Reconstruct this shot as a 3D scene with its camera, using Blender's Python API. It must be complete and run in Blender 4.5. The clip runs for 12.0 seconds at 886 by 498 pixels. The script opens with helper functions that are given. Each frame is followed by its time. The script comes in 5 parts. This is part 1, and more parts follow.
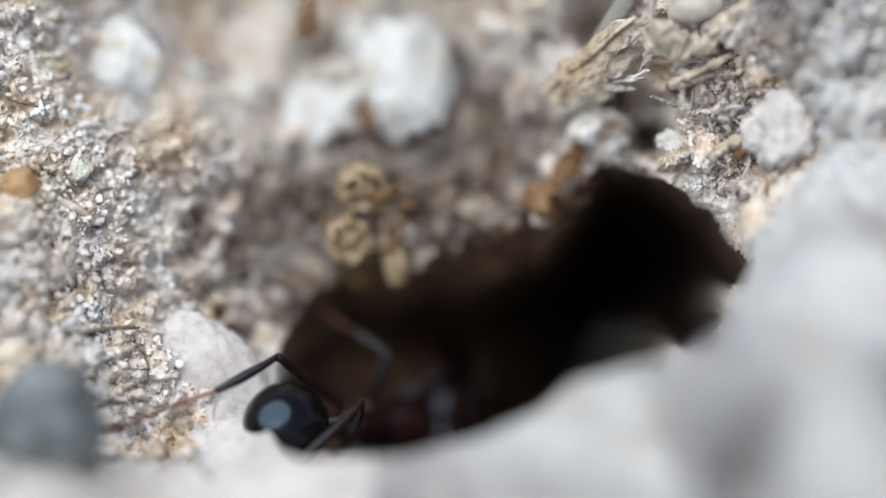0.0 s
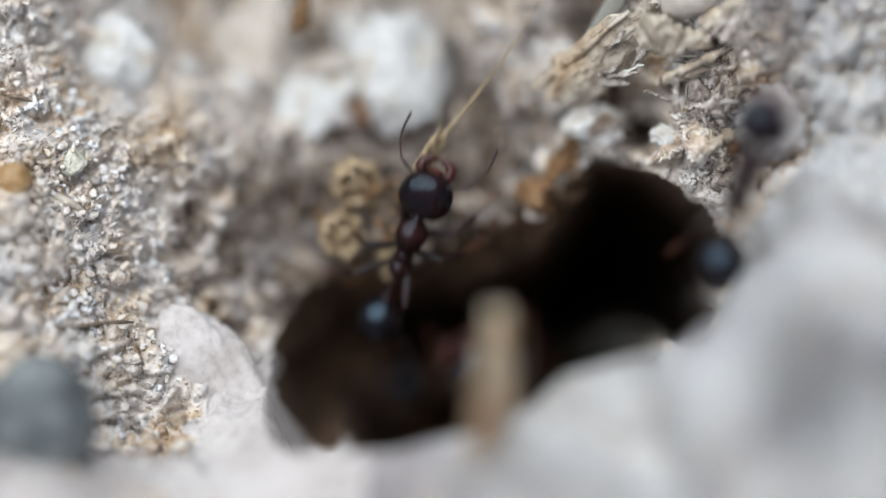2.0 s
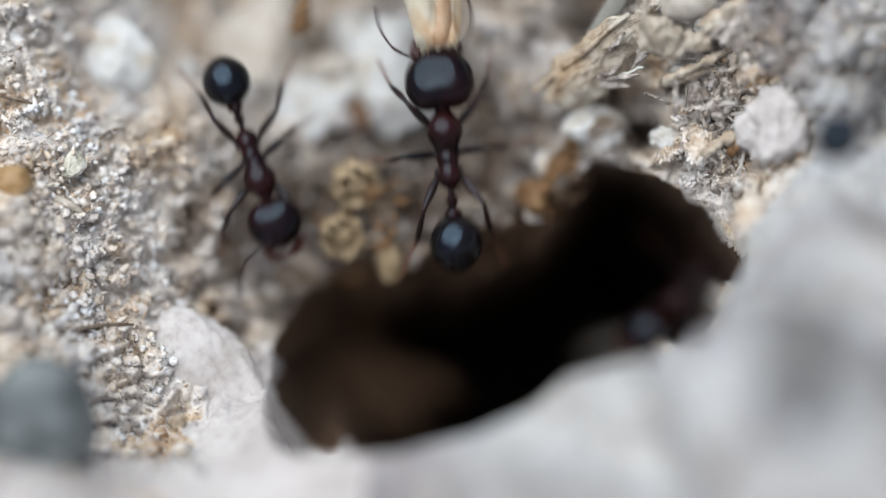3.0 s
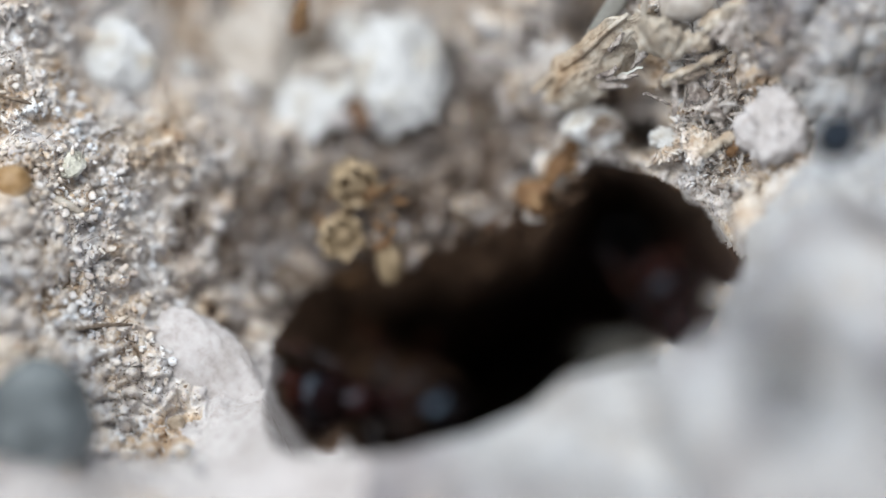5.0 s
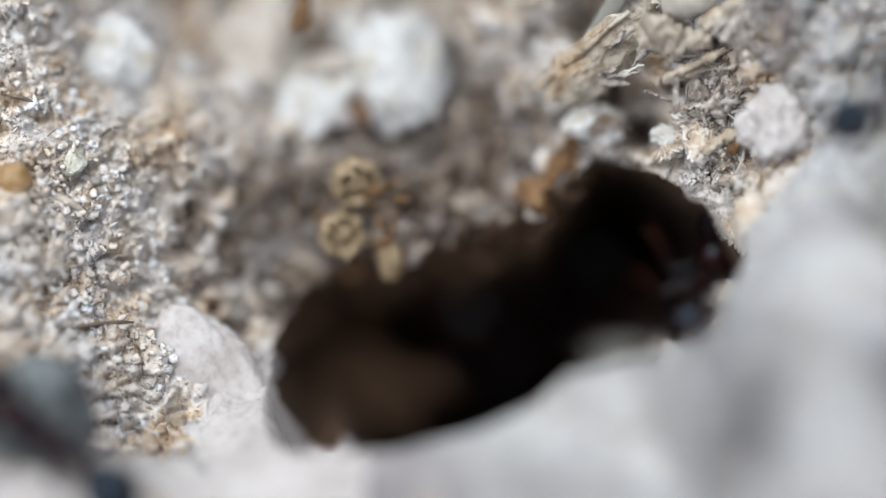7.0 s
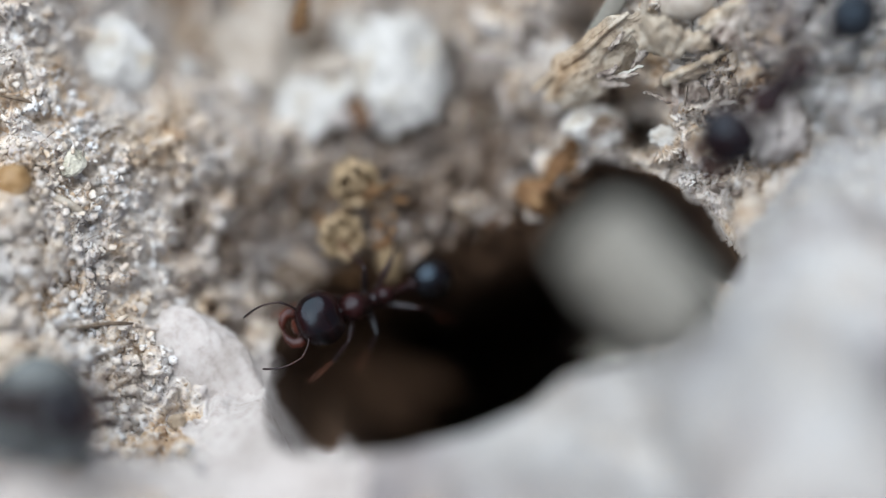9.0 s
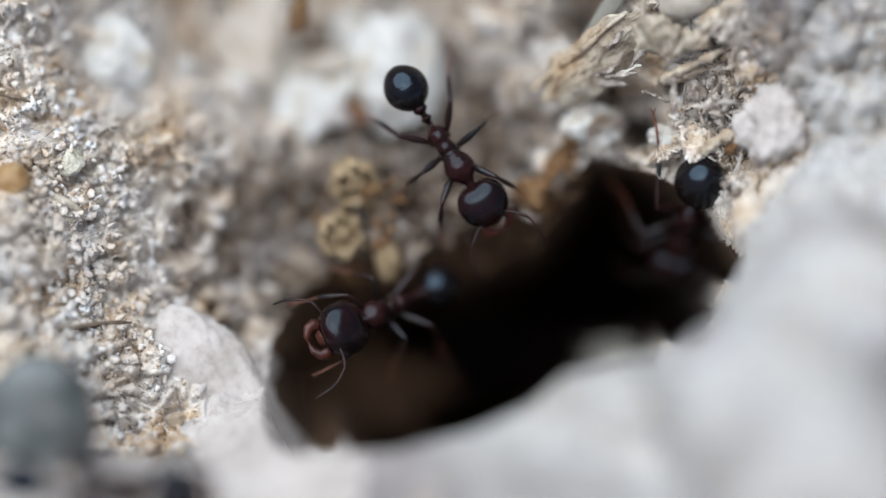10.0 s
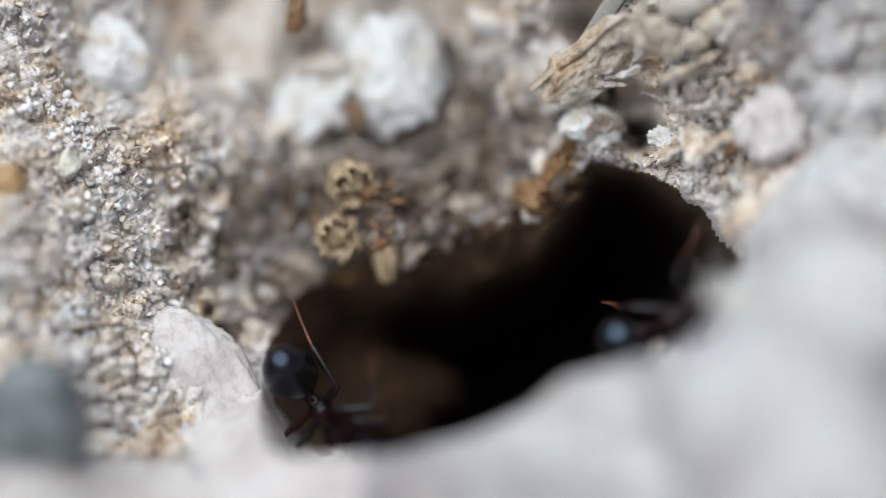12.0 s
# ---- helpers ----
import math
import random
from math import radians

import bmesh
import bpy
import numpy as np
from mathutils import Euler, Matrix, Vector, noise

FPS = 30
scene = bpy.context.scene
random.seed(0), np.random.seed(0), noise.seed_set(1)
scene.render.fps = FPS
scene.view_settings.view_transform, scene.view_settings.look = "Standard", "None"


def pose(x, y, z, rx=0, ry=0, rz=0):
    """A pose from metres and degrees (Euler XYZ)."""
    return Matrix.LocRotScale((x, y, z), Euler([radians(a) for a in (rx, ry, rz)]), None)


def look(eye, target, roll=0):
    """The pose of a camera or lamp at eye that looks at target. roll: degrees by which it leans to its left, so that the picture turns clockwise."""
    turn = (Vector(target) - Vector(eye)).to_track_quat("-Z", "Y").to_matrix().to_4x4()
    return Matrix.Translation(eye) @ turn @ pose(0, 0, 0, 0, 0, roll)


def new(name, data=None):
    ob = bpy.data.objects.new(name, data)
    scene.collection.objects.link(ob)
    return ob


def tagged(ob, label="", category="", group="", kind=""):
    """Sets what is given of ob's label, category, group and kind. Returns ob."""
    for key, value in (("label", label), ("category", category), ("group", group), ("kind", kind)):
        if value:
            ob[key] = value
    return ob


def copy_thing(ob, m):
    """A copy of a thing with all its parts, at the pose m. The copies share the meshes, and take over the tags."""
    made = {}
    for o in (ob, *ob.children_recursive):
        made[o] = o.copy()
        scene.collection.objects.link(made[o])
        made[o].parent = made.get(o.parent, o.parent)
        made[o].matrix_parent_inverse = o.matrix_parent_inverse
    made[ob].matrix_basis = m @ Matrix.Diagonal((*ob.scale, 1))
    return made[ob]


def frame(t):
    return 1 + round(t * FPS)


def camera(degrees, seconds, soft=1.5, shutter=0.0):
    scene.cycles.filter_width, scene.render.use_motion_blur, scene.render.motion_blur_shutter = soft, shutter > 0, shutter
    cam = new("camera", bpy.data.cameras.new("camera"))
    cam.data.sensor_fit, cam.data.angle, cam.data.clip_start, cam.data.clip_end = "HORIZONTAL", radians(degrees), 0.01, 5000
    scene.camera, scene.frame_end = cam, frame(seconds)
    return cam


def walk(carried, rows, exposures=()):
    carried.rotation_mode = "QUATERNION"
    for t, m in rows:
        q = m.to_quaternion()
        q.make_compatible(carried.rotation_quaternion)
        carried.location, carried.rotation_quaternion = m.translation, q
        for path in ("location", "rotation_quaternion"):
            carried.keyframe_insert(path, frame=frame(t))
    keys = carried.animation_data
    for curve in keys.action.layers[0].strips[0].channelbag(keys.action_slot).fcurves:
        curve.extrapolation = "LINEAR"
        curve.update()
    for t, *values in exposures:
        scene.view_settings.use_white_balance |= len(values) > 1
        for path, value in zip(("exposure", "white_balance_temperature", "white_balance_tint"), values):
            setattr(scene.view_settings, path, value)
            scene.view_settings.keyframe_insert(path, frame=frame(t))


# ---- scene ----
MM = 0.001
# The bank of soil leans 30 degrees; u runs across it, v up it, w out of it, all in millimetres.
BANK = pose(0, 0, 0, 30, 0, 0)
REACH = 160.0


def spot(u, v, w, rx=0, ry=0, rz=0):
    """A pose on the bank, millimetres and degrees."""
    return BANK @ pose(u * MM, v * MM, w * MM, rx, ry, rz)


# ---- camera ----
cam = camera(10.0, 12.0, soft=1.2, shutter=0.5)
cam.data.dof.use_dof = True
cam.data.dof.focus_distance = REACH * MM
cam.data.dof.aperture_fstop = 8.6
cam.data.dof.aperture_blades = 0
DRIFT = (
    (0.0, -0.18, 0.18, 0), (0.5, -0.08, 0.08, 0), (1.0, -0.03, 0.0, 0), (1.5, 0.0, 0.0, 0),
    (2.0, 0.015, 0.01, 0), (2.5, 0.02, 0.03, 0), (3.0, 0.02, 0.08, 0), (4.0, 0.04, 0.09, 0),
    (5.0, 0.045, 0.09, 0), (5.5, 0.04, 0.04, 0), (6.0, 0.0, 0.0, 0), (7.0, 0.01, 0.01, 0),
    (8.0, 0.02, 0.03, 0), (9.0, 0.03, 0.05, 0), (9.5, 0.05, 0.05, 0), (10.0, 0.08, 0.02, 0),
    (10.5, 0.135, 0.025, 0), (11.0, 0.16, 0.05, 0), (11.5, 0.172, 0.07, 0), (11.8, 0.165, 0.07, 0), (11.9, 0.158, 0.075, 0.25), (12.0, 0.134, 0.083, 0.9),
)
walk(cam, [(t, spot(u, v, REACH - f)) for t, u, v, f in DRIFT], [(0.0, 0.93), (0.4, 0.84), (12.0, 0.84)])

# ---- light ----
world = bpy.data.worlds.new("world")
scene.world = world
world.use_nodes = True
sky = world.node_tree.nodes.new("ShaderNodeTexSky")
sky.sky_type = "NISHITA"
sky.sun_disc = False
sky.sun_elevation = radians(68)
sky.sun_rotation = radians(200)
sky.air_density, sky.dust_density = 1.0, 3.0
back = world.node_tree.nodes["Background"]
back.inputs["Strength"].default_value = 0.05
world.node_tree.links.new(sky.outputs[0], back.inputs["Color"])

sun = new("sun", bpy.data.lights.new("sun", "SUN"))
sun.data.energy = 3.6
sun.data.angle = radians(82)
sun.data.color = (0.905, 0.962, 0.992)
sun.matrix_world = look((BANK @ Vector((-0.30, 0.55, 0.78))), (0, 0, 0))

# ---- materials ----


def material(name, rough=0.8, spec=0.5):
    m = bpy.data.materials.new(name)
    m.use_nodes = True
    b = m.node_tree.nodes["Principled BSDF"]
    b.inputs["Roughness"].default_value = rough
    b.inputs["Specular IOR Level"].default_value = spec
    return m, m.node_tree.nodes, m.node_tree.links, b


def ramp(nodes, stops):
    r = nodes.new("ShaderNodeValToRGB")
    e = r.color_ramp.elements
    while len(e) < len(stops):
        e.new(0.5)
    for el, (p, c) in zip(e, stops):
        el.position, el.color = p, (*c, 1)
    return r


def noisy(nodes, links, scale, detail=4, rough=0.6):
    co = nodes.new("ShaderNodeTexCoord")
    n = nodes.new("ShaderNodeTexNoise")
    n.inputs["Scale"].default_value = scale
    n.inputs["Detail"].default_value = detail
    n.inputs["Roughness"].default_value = rough
    links.new(co.outputs["Object"], n.inputs["Vector"])
    return n


def bumped(nodes, links, bsdf, height, depth, strength=0.6):
    bp = nodes.new("ShaderNodeBump")
    bp.inputs["Distance"].default_value = depth
    bp.inputs["Strength"].default_value = strength
    links.new(height, bp.inputs["Height"])
    links.new(bp.outputs[0], bsdf.inputs["Normal"])


def mixed(nodes, links, a, b, factor, mode="MIX"):
    mx = nodes.new("ShaderNodeMix")
    mx.data_type, mx.blend_type = "RGBA", mode
    if isinstance(factor, float):
        mx.inputs["Factor"].default_value = factor
    else:
        links.new(factor, mx.inputs["Factor"])
    links.new(a, mx.inputs["A"])
    links.new(b, mx.inputs["B"])
    return mx.outputs["Result"]


def grainy(name, stops, fine, coarse_stops, coarse, rough=0.9, depth=0.00012, island=False, blotch=0.0, lump=False):
    """Earthy surface: a fine grain over broad stains, or a tint for each loose grain (island) or for each lump (lump); blotch adds ochre and grey stains."""
    m, nodes, links, b = material(name, rough, 0.25)
    n1 = noisy(nodes, links, 2200 if island else fine, 6, 0.7)
    c1 = ramp(nodes, stops)
    if island:
        own = nodes.new("ShaderNodeObjectInfo").outputs["Random"] if lump else nodes.new("ShaderNodeNewGeometry").outputs["Random Per Island"]
        add = nodes.new("ShaderNodeMath")
        add.operation = "MULTIPLY_ADD"
        add.inputs[1].default_value, add.inputs[2].default_value = 1.2, -0.42
        links.new(n1.outputs["Fac"], add.inputs[0])
        add2 = nodes.new("ShaderNodeMath")
        add2.operation = "MULTIPLY_ADD"
        links.new(own, add2.inputs[0])
        add2.inputs[1].default_value = 0.66
        links.new(add.outputs[0], add2.inputs[2])
        links.new(add2.outputs[0], c1.inputs[0])
    else:
        links.new(n1.outputs["Fac"], c1.inputs[0])
    n2 = noisy(nodes, links, coarse, 3, 0.5)
    c2 = ramp(nodes, coarse_stops)
    links.new(n2.outputs["Fac"], c2.inputs[0])
    colour = mixed(nodes, links, c1.outputs[0], c2.outputs[0], 1.0, "MULTIPLY")
    if blotch:
        n3 = noisy(nodes, links, 420, 5, 0.7)
        c3 = ramp(nodes, [(0.28, (0.52, 0.35, 0.22)), (0.38, (0.84, 0.68, 0.51)), (0.46, (1, 0.94, 0.86)), (0.53, (0.98, 0.975, 0.98)), (0.62, (0.89, 0.93, 0.985))])
        links.new(n3.outputs["Fac"], c3.inputs[0])
        colour = mixed(nodes, links, colour, mixed(nodes, links, colour, c3.outputs[0], 1.0, "MULTIPLY"), float(blotch))
    if blotch > 0.5:
        n4 = noisy(nodes, links, 6500, 3, 0.6)
        c4 = ramp(nodes, [(0.33, (0.30, 0.26, 0.23)), (0.43, (1, 1, 1))])
        links.new(n4.outputs["Fac"], c4.inputs[0])
        colour = mixed(nodes, links, colour, c4.outputs[0], 1.0, "MULTIPLY")
    links.new(colour, b.inputs["Base Color"])
    bumped(nodes, links, b, n1.outputs["Fac"], depth)
    return m


WHITE = (0.62, 0.612, 0.60)
CREAM = (0.55, 0.505, 0.45)
PINK = (0.48, 0.44, 0.415)
TAN = (0.25, 0.18, 0.115)
GREY = (0.29, 0.275, 0.27)
DARK = (0.055, 0.048, 0.043)
STAIN = [(0.3, (0.72, 0.70, 0.68)), (0.5, (0.93, 0.92, 0.92)), (0.7, (1, 1, 1))]

soil = grainy("pale_soil", [(0.2, DARK), (0.32, GREY), (0.42, PINK), (0.52, CREAM), (0.64, WHITE)], 2600, STAIN, 260, blotch=1.0)
silt = grainy("pale_silt", [(0.25, (0.22, 0.215, 0.215)), (0.45, (0.30, 0.298, 0.298)), (0.65, (0.362, 0.364, 0.367))], 1400, [(0.40, (0.50, 0.455, 0.46)), (0.49, (0.78, 0.755, 0.76)), (0.58, (1, 1, 1))], 150, blotch=0.25)
CRUMB = [(0.0, DARK), (0.06, (0.15, 0.13, 0.11)), (0.12, TAN), (0.22, PINK), (0.38, (0.51, 0.465, 0.415)), (0.7, WHITE), (1.0, (0.54, 0.535, 0.53))]
crumb = grainy("soil_crumb", CRUMB, 5000, STAIN, 400, island=True, blotch=1.0)
lump_soil = grainy("soil_lump", CRUMB, 5000, STAIN, 400, island=True, blotch=1.0, lump=True)
nest_soil = grainy("grey_brown_nest_soil", [(0.25, (0.04, 0.03, 0.025)), (0.4, (0.11, 0.092, 0.08)), (0.52, (0.18, 0.157, 0.142)), (0.7, (0.30, 0.272, 0.253))], 2400, [(0.34, (0.40, 0.35, 0.32)), (0.46, (0.84, 0.81, 0.80)), (0.6, (1, 1, 1))], 420, blotch=1.0)
NEST_CRUMB = [(0.0, (0.035, 0.027, 0.021)), (0.25, (0.078, 0.061, 0.047)), (0.45, (0.135, 0.113, 0.096)), (0.62, (0.205, 0.178, 0.160)), (0.8, (0.285, 0.255, 0.235)), (1.0, (0.355, 0.325, 0.305))]
nest_crumb = grainy("nest_soil_crumb", NEST_CRUMB, 5000, STAIN, 400, island=True, blotch=1.0)
nest_lump_soil = grainy("nest_soil_lump", NEST_CRUMB, 5000, STAIN, 400, island=True, blotch=1.0, lump=True)
limestone = grainy("white_limestone", [(0.25, (0.26, 0.245, 0.225)), (0.45, (0.42, 0.418, 0.41)), (0.65, (0.50, 0.502, 0.50))], 1900, [(0.33, (0.82, 0.73, 0.60)), (0.46, (0.97, 0.97, 0.97)), (0.7, (1, 1, 1))], 420, depth=0.0001)
slabstone = grainy("chalk_slab", [(0.3, (0.29, 0.262, 0.248)), (0.48, (0.40, 0.374, 0.362)), (0.66, (0.45, 0.43, 0.422))], 2600, STAIN, 350)
greystone = grainy("grey_slate", [(0.3, (0.05, 0.057, 0.06)), (0.5, (0.10, 0.112, 0.115)), (0.75, (0.21, 0.225, 0.23))], 1000, [(0.3, (0.6, 0.6, 0.6)), (0.6, (1, 1, 1))], 380, rough=0.65)
dirtstone = grainy("earthy_stone", [(0.3, (0.186, 0.136, 0.0868)), (0.5, (0.31, 0.254, 0.192)), (0.7, (0.409, 0.36, 0.298))], 1800, STAIN, 300)
buffstone = grainy("buff_stone", [(0.3, (0.285, 0.248, 0.205)), (0.5, (0.409, 0.372, 0.329)), (0.7, (0.471, 0.446, 0.409))], 1800, STAIN, 300)
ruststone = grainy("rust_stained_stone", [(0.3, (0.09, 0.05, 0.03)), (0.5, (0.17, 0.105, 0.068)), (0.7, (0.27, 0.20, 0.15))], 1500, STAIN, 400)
# Brown of the clod in the hole; also the shade painted on its walls.
shade_clod_brown = grainy("hole_shade_and_clod_brown", [(0.3, (0.030, 0.017, 0.010)), (0.5, (0.072, 0.042, 0.025)), (0.7, (0.125, 0.078, 0.048))], 1800, STAIN, 300)
drygold = grainy("dry_seed_husk", [(0.3, (0.07, 0.042, 0.02)), (0.45, (0.21, 0.155, 0.09)), (0.6, (0.37, 0.285, 0.185)), (0.75, (0.45, 0.385, 0.29))], 2600, STAIN, 500, rough=0.7)
orangehusk = grainy("orange_streaked_chaff", [(0.35, (0.26, 0.14, 0.07)), (0.5, (0.40, 0.25, 0.15)), (0.65, (0.50, 0.40, 0.28))], 900, STAIN, 300, rough=0.6)
brownhusk = grainy("brown_husk", [(0.3, (0.062, 0.031, 0.0124)), (0.5, (0.149, 0.0806, 0.0372)), (0.7, (0.248, 0.161, 0.0806))], 2200, STAIN, 500, rough=0.7)
palehusk = grainy("pale_chaff", [(0.3, (0.32, 0.26, 0.18)), (0.5, (0.44, 0.39, 0.30)), (0.7, (0.52, 0.49, 0.41))], 1800, [(0.38, (0.88, 0.64, 0.46)), (0.5, (1, 1, 1))], 420, rough=0.6)
chalkhusk = grainy("bleached_chaff", [(0.3, (0.384, 0.384, 0.335)), (0.5, (0.446, 0.446, 0.409)), (0.7, (0.496, 0.496, 0.471))], 1500, STAIN, 300, rough=0.6)
tanhusk = grainy("tan_dry_husk", [(0.32, (0.15, 0.11, 0.08)), (0.48, (0.31, 0.265, 0.21)), (0.66, (0.44, 0.405, 0.35))], 2300, [(0.36, (0.8, 0.66, 0.52)), (0.5, (1, 1, 1))], 350, rough=0.65)
strawmat = grainy("dry_straw", [(0.3, (0.203, 0.167, 0.131)), (0.5, (0.352, 0.316, 0.264)), (0.7, (0.454, 0.426, 0.374))], 2500, STAIN, 300, rough=0.65)
huskmat = grainy("dry_leaf_husk", [(0.3, (0.0953, 0.0714, 0.0555)), (0.48, (0.212, 0.173, 0.136)), (0.7, (0.351, 0.312, 0.264))], 3200, STAIN, 300, rough=0.75)
fibremat = grainy("plant_fibre", [(0.0, (0.0472, 0.0329, 0.0265)), (0.3, (0.192, 0.158, 0.133)), (0.6, (0.353, 0.317, 0.285)), (0.8, (0.476, 0.456, 0.436)), (1.0, (0.517, 0.501, 0.485))], 2500, STAIN, 300, rough=0.65, island=True)
barkmat = grainy("pinkish_tan_bark", [(0.32, (0.0476, 0.0348, 0.0284)), (0.42, (0.175, 0.147, 0.131)), (0.52, (0.332, 0.292, 0.261)), (0.66, (0.473, 0.441, 0.409))], 2400, STAIN, 450, rough=0.7, depth=0.00025)
dullhusk = grainy("dull_chaff", [(0.3, (0.13, 0.125, 0.11)), (0.5, (0.19, 0.185, 0.165)), (0.7, (0.25, 0.245, 0.225))], 1500, STAIN, 300, rough=0.7)
twigmat = grainy("grey_brown_twig", [(0.3, (0.0434, 0.031, 0.0217)), (0.5, (0.124, 0.093, 0.0682)), (0.7, (0.223, 0.18, 0.136))], 3500, STAIN, 500)
amber = grainy("amber_grain", [(0.3, (0.16, 0.085, 0.03)), (0.5, (0.30, 0.19, 0.09)), (0.66, (0.42, 0.33, 0.22))], 900, STAIN, 400, rough=0.35)

yellowstone = grainy("pale_yellow_mineral", [(0.3, (0.349, 0.337, 0.265)), (0.5, (0.492, 0.486, 0.414)), (0.7, (0.574, 0.568, 0.526))], 1300, STAIN, 350, rough=0.4, depth=0.00025)


def chitin(name, colour, edge, rough, fine=5000, depth=0.000008, spec=0.36, tint=(0.72, 0.87, 1.0)):
    """Horny skin: dark, with patches of a second colour, finely pitted, its gloss slightly blue."""
    m, nodes, links, b = material(name, rough, spec)
    n = noisy(nodes, links, 900, 3)
    c = ramp(nodes, [(0.38, colour), (0.62, edge)])
    links.new(n.outputs["Fac"], c.inputs[0])
    links.new(c.outputs[0], b.inputs["Base Color"])
    b.inputs["Specular Tint"].default_value = (*tint, 1)
    n2 = noisy(nodes, links, fine, 2)
    bumped(nodes, links, b, n2.outputs["Fac"], depth, 0.3)
    return m


black_chitin = chitin("black_chitin", (0.003, 0.0025, 0.003), (0.006, 0.004, 0.004), 0.14, depth=0.000004, spec=0.36, tint=(0.5, 0.74, 1.0))
head_chitin = chitin("head_chitin", (0.004, 0.0028, 0.003), (0.010, 0.0035, 0.0035), 0.14, 4500, 0.000008, spec=0.22, tint=(0.6, 0.8, 1.0))
red_chitin = chitin("red_brown_chitin", (0.006, 0.0032, 0.0032), (0.016, 0.0046, 0.0046), 0.2, 7000, 0.00002, spec=0.2)
jaw_chitin = chitin("jaw_chitin", (0.022, 0.006, 0.004), (0.06, 0.016, 0.009), 0.3, spec=0.25)
leg_chitin = chitin("leg_chitin", (0.006, 0.004, 0.0038), (0.018, 0.007, 0.006), 0.34, spec=0.3)
feeler_chitin = chitin("feeler_chitin", (0.012, 0.006, 0.005), (0.035, 0.014, 0.010), 0.4, spec=0.25)
tip_chitin = chitin("tarsus_chitin", (0.05, 0.019, 0.012), (0.13, 0.05, 0.03), 0.45, spec=0.3, tint=(1, 1, 1))

# ---- shape helpers ----


def link_mesh(name, bm, mat, parent=None, label="", smooth=True):
    me = bpy.data.meshes.new(name)
    bm.to_mesh(me)
    bm.free()
    me.materials.append(mat)
    if smooth:
        me.polygons.foreach_set("use_smooth", [True] * len(me.polygons))
    ob = new(name, me)
    ob.parent = parent
    if label:
        tagged(ob, label)
    return ob


def part(name, bm, mat, parent, label=""):
    return link_mesh(name, bm, mat, parent, label)


def ball(bm, centre, radii, turn=None, seg=20, rings=12, wobble=0.0, freq=2.0, off=0.0):
    """An ellipsoid in millimetres, its surface pushed in and out by noise."""
    made = bmesh.ops.create_uvsphere(bm, u_segments=seg, v_segments=rings, radius=1.0)["verts"]
    r = turn.to_matrix().to_4x4() if turn else Matrix()
    m = Matrix.Translation(Vector(centre)) @ r @ Matrix.Diagonal((*radii, 1))
    for vert in made:
        k = 1 + wobble * noise.noise(vert.co * freq + Vector((off, off * 1.7, -off))) if wobble else 1
        vert.co = (m @ (vert.co * k)) * MM
    return made


def tube(bm, points, radii, seg=7, flat=1.0):
    """A tapered tube through points, millimetres, with rounded ends; flat squeezes it in z."""
    pts = [Vector(p) for p in points]
    rings = []
    for i, p in enumerate(pts):
        d = (pts[min(i + 1, len(pts) - 1)] - pts[max(i - 1, 0)]).normalized()
        a = d.cross(Vector((0, 0, 1)))
        a = a.normalized() if a.length > 0.05 else Vector((1, 0, 0))
        b = a.cross(d).normalized()
        rings.append([bm.verts.new((p + (a * math.cos(k * math.tau / seg) + b * flat * math.sin(k * math.tau / seg)) * radii[i]) * MM) for k in range(seg)])
    for r0, r1 in zip(rings, rings[1:]):
        for k in range(seg):
            bm.faces.new((r0[k], r0[(k + 1) % seg], r1[(k + 1) % seg], r1[k]))
    for ring, p, s in ((rings[0], pts[0], -1), (rings[-1], pts[-1], 1)):
        e = pts[1] - pts[0] if s < 0 else pts[-1] - pts[-2]
        tip = bm.verts.new((p + e.normalized() * s * radii[0 if s < 0 else -1] * 0.6) * MM)
        for k in range(seg):
            f = (ring[(k + 1) % seg], ring[k], tip) if s < 0 else (ring[k], ring[(k + 1) % seg], tip)
            bm.faces.new(f)


def curve(a, b, bend, n=7):
    """Points from a to b, bowed by the vector bend."""
    a, b, bend = Vector(a), Vector(b), Vector(bend)
    return [a.lerp(b, i / (n - 1)) + bend * math.sin(math.pi * i / (n - 1)) for i in range(n)]


# ---- the ground ----
# Rises and hollows of the bank round the nest mouth: u, v, height.
MOUNDS = np.array((
    (-13.6, 6, -0.2), (-10.6, 6.2, -3.6), (-13.6, 0.6, 2.8), (-13.4, 3.2, 0.2), (-11.2, 2.4, -0.1), (-10.8, 0, 0.1), (-12.5, -4, 2.8), (-10.2, -3.4, 0.2), (-13, -8.8, 9), (-8.7, 3.5, -2.0), (-8.6, -1, -1.8), (-8, -5, -0.2),
    (-8, -8.6, 8.5), (-6.5, -3, -2.8), (-7, 6.5, -5.6), (-5.5, 1, -5.0), (-2, 6, -6.2), (-2.5, 1, -2.6), (2, 4.5, -4.8),
    (5, 1.5, -2.2), (6, 6, -0.5), (4, 5.4, -3.6), (8.7, 3.5, -0.1), (8.5, 0.8, -0.9), (12, 6, 2.2), (13.5, 3, 3.4), (11, -0.5, 7.4),
    (9, -3, 9), (4, -5.2, 6.7), (10.5, -4.5, 14.5), (14, -2.6, 9), (12, -7, 15.5), (3, -9, 14), (-2, -8, 7.5), (-4.1, -7.3, 5.2), (-5.6, -8.2, 8), (-6.8, -6.6, 0.8), (-1, -2, -4.5),
))
